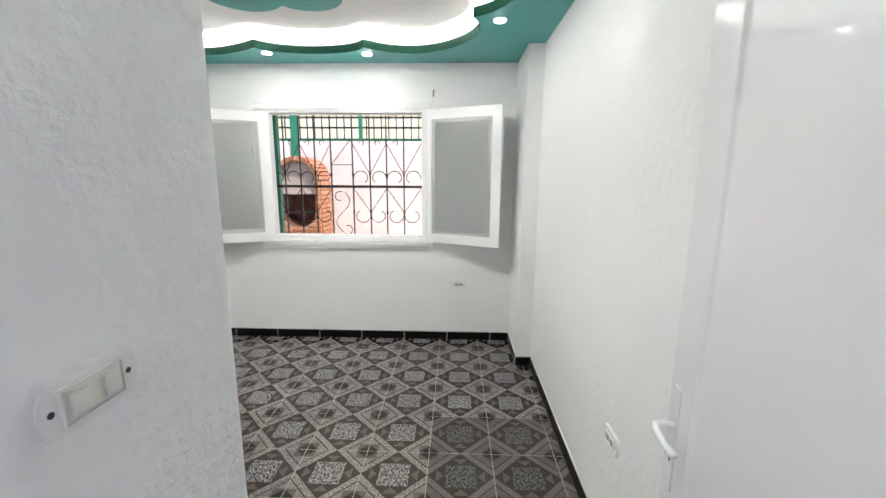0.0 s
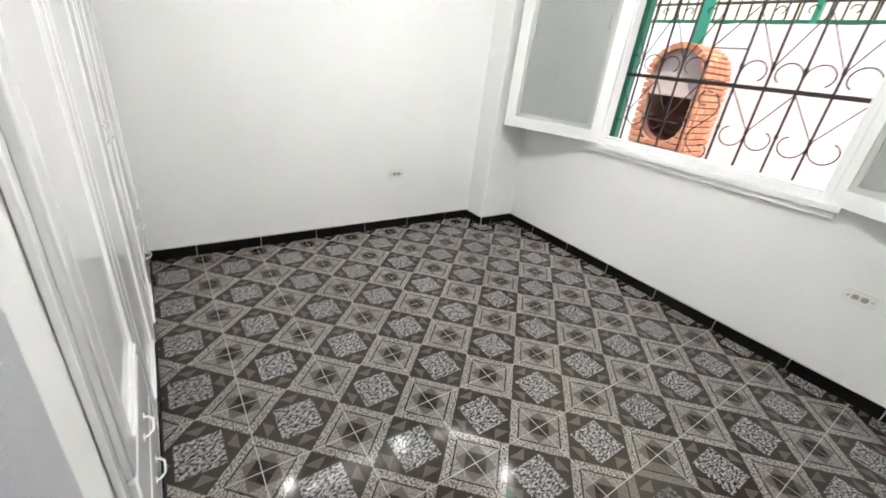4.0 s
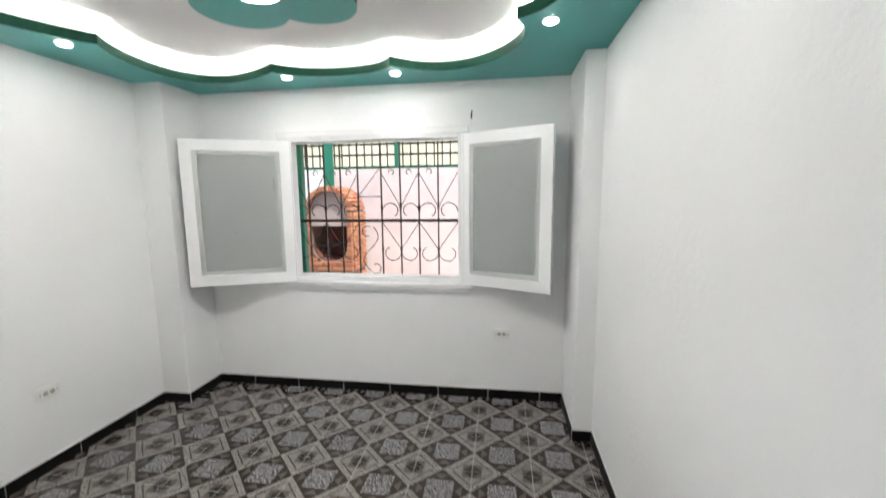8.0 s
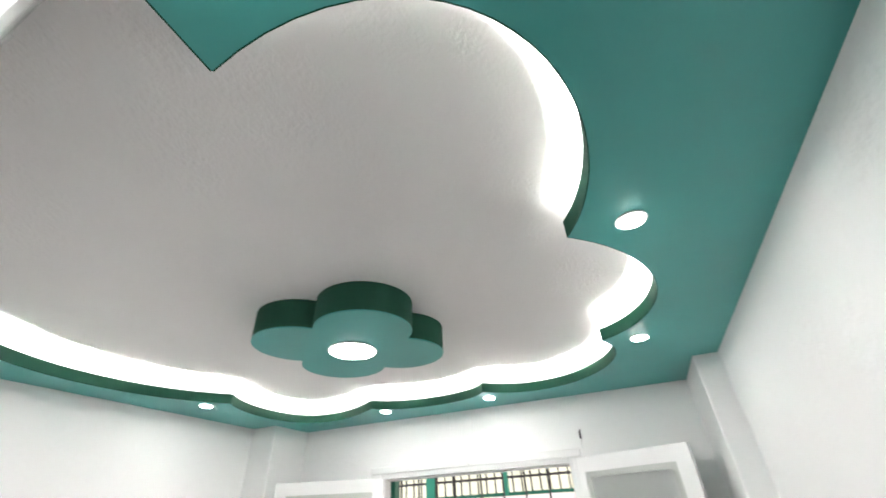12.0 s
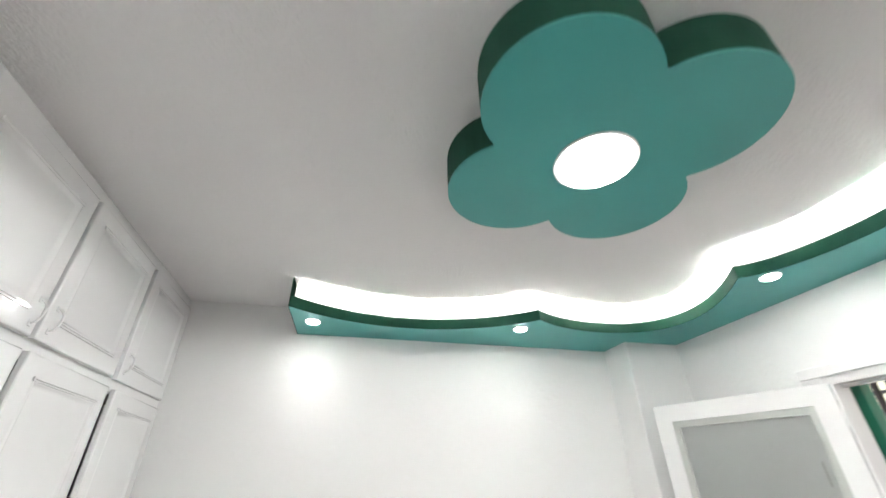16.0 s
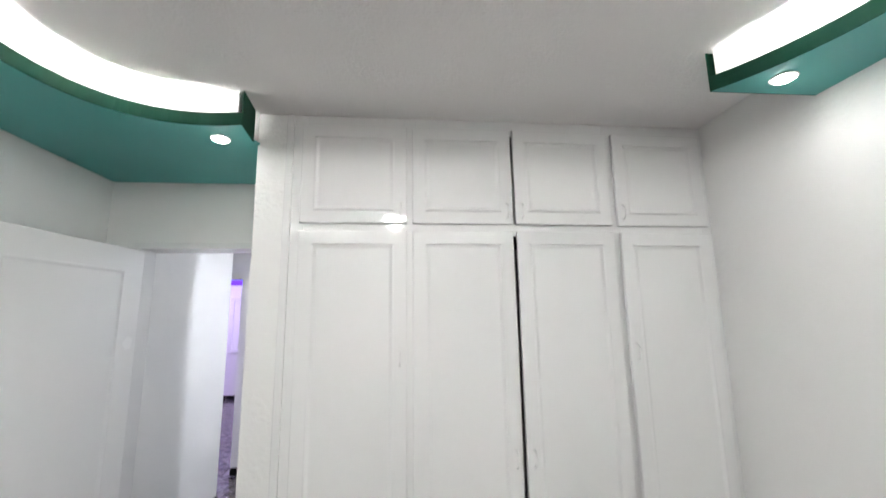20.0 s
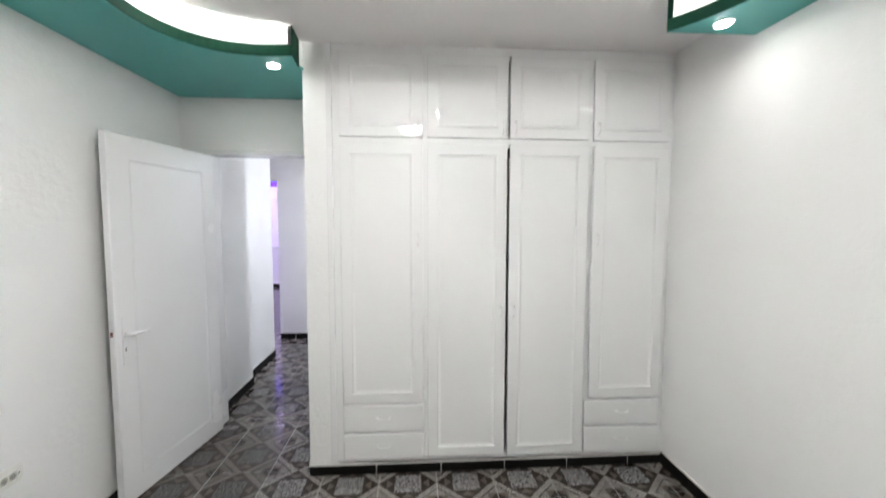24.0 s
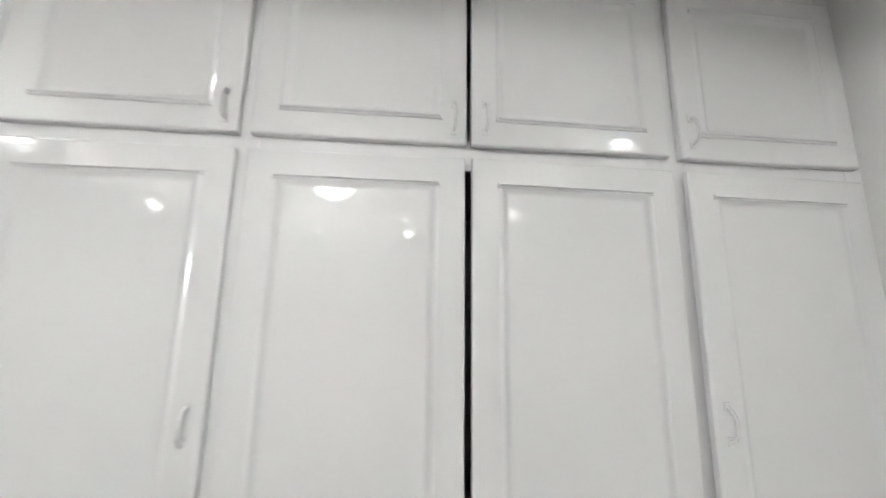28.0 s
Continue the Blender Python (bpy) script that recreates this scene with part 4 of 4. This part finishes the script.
def baseboard(x0, y0, x1, y1, nx, ny, first=0.2, h=0.074):
    """Black tiles along a wall, the room on the side of (nx, ny)."""
    L = math.hypot(x1 - x0, y1 - y0)
    ang = math.degrees(math.atan2(y1 - y0, x1 - x0))
    m = pose(x0, y0, 0, 0, 0, ang)
    side = 1 if Vector((-(y1 - y0), x1 - x0)).dot(Vector((nx, ny))) > 0 else -1
    root = tagged(empty("baseboard", m), label="black glazed tile baseboard with white joints", category="baseboard", kind="structure")
    part("grout", boxes((0, L, 0, side * 0.006, 0.0, h + 0.007)), GROUT, root, "white joint line")
    cuts = [0.0] + [first + 0.403 * k for k in range(int(L / 0.403) + 2) if 0.03 < first + 0.403 * k < L - 0.03] + [L]
    for a, b in zip(cuts, cuts[1:]):
        part("tile", boxes((a + 0.0022, b - 0.0022, side * 0.0055, side * 0.0115, 0.001, h), bevel=0.0015, seg=1), BLACK, root)


baseboard(CL, YW, CR, YW, 0, -1, 0.33)
baseboard(CR, YW, CR, YCR, -1, 0, 0.25)
baseboard(CR - 0.0115, YCR, XR, YCR, 0, -1, 0.5)
baseboard(XR, YCR - 0.0115, XR, YD, -1, 0, 0.3)
baseboard(CL, YW, CL, YCL, 1, 0, 0.25)
baseboard(XL, YCL, CL + 0.0115, YCL, 0, -1, 0.5)
baseboard(XL, YCL - 0.0115, XL, YF, 1, 0, 0.25)
baseboard(XL, YF - 0.006, PX1, YF - 0.006, 0, 1, 0.23, 0.058)
baseboard(PX1, YF - 0.024, PX1, YD, 1, 0, 0.3)
baseboard(1.03, YD - 0.165, 1.03, -0.77, -1, 0, 0.2)
baseboard(1.108, -0.77, 1.108, -1.60, -1, 0, 0.2)
baseboard(1.27, -2.3, -0.5, -2.3, 0, 1, 0.2)
baseboard(0.5, -6.7, 4.1, -6.7, 0, 1, 0.2)

# ---- floor tiles ----
floor = structure("floor", boxes((XL - 0.1, 4.2, -6.8, YW + 0.05, -0.08, -0.0012)), GROUTFLOOR, "dark patterned glossy ceramic tile floor", "floor")
GAP = 0.0017
tile_meshes = {}


def tile_mesh(w, d, mat):
    k = (round(w, 4), round(d, 4), mat.name)
    if k not in tile_meshes:
        bm = boxes((0, w, 0, d, -0.006, 0.0), bevel=0.0009, seg=1)
        me = bpy.data.meshes.new("tile")
        bmesh.ops.recalc_face_normals(bm, faces=bm.faces)
        bm.to_mesh(me)
        bm.free()
        me.materials.append(mat)
        tile_meshes[k] = me
    return tile_meshes[k]


def lay(x0, x1, y0, y1):
    i0, i1 = math.floor((x0 - TX0) / TILE), math.ceil((x1 - TX0) / TILE)
    j0, j1 = math.floor((y0 - TY0) / TILE), math.ceil((y1 - TY0) / TILE)
    for i in range(i0, i1):
        for j in range(j0, j1):
            a, b = max(x0, TX0 + i * TILE + GAP), min(x1, TX0 + (i + 1) * TILE - GAP)
            c, d = max(y0, TY0 + j * TILE + GAP), min(y1, TY0 + (j + 1) * TILE - GAP)
            if b - a > 0.01 and d - c > 0.01:
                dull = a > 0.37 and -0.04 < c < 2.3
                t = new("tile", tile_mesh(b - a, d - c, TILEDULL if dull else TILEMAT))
                t.parent = floor
                t.location = (a, c, 0.0)


lay(XL, XR, YF - 0.03, YW)
lay(PX1, XR, YD, YF - 0.03)
lay(DX0 - 0.03, DX1 + 0.03, YD - 0.162, YD)
lay(-0.5, 1.34, -2.3, YD - 0.162)
lay(1.34, 2.6, -2.5, -1.60)
lay(0.5, 4.1, -3.4, -2.5)
lay(0.5, 4.1, -6.7, -3.4)
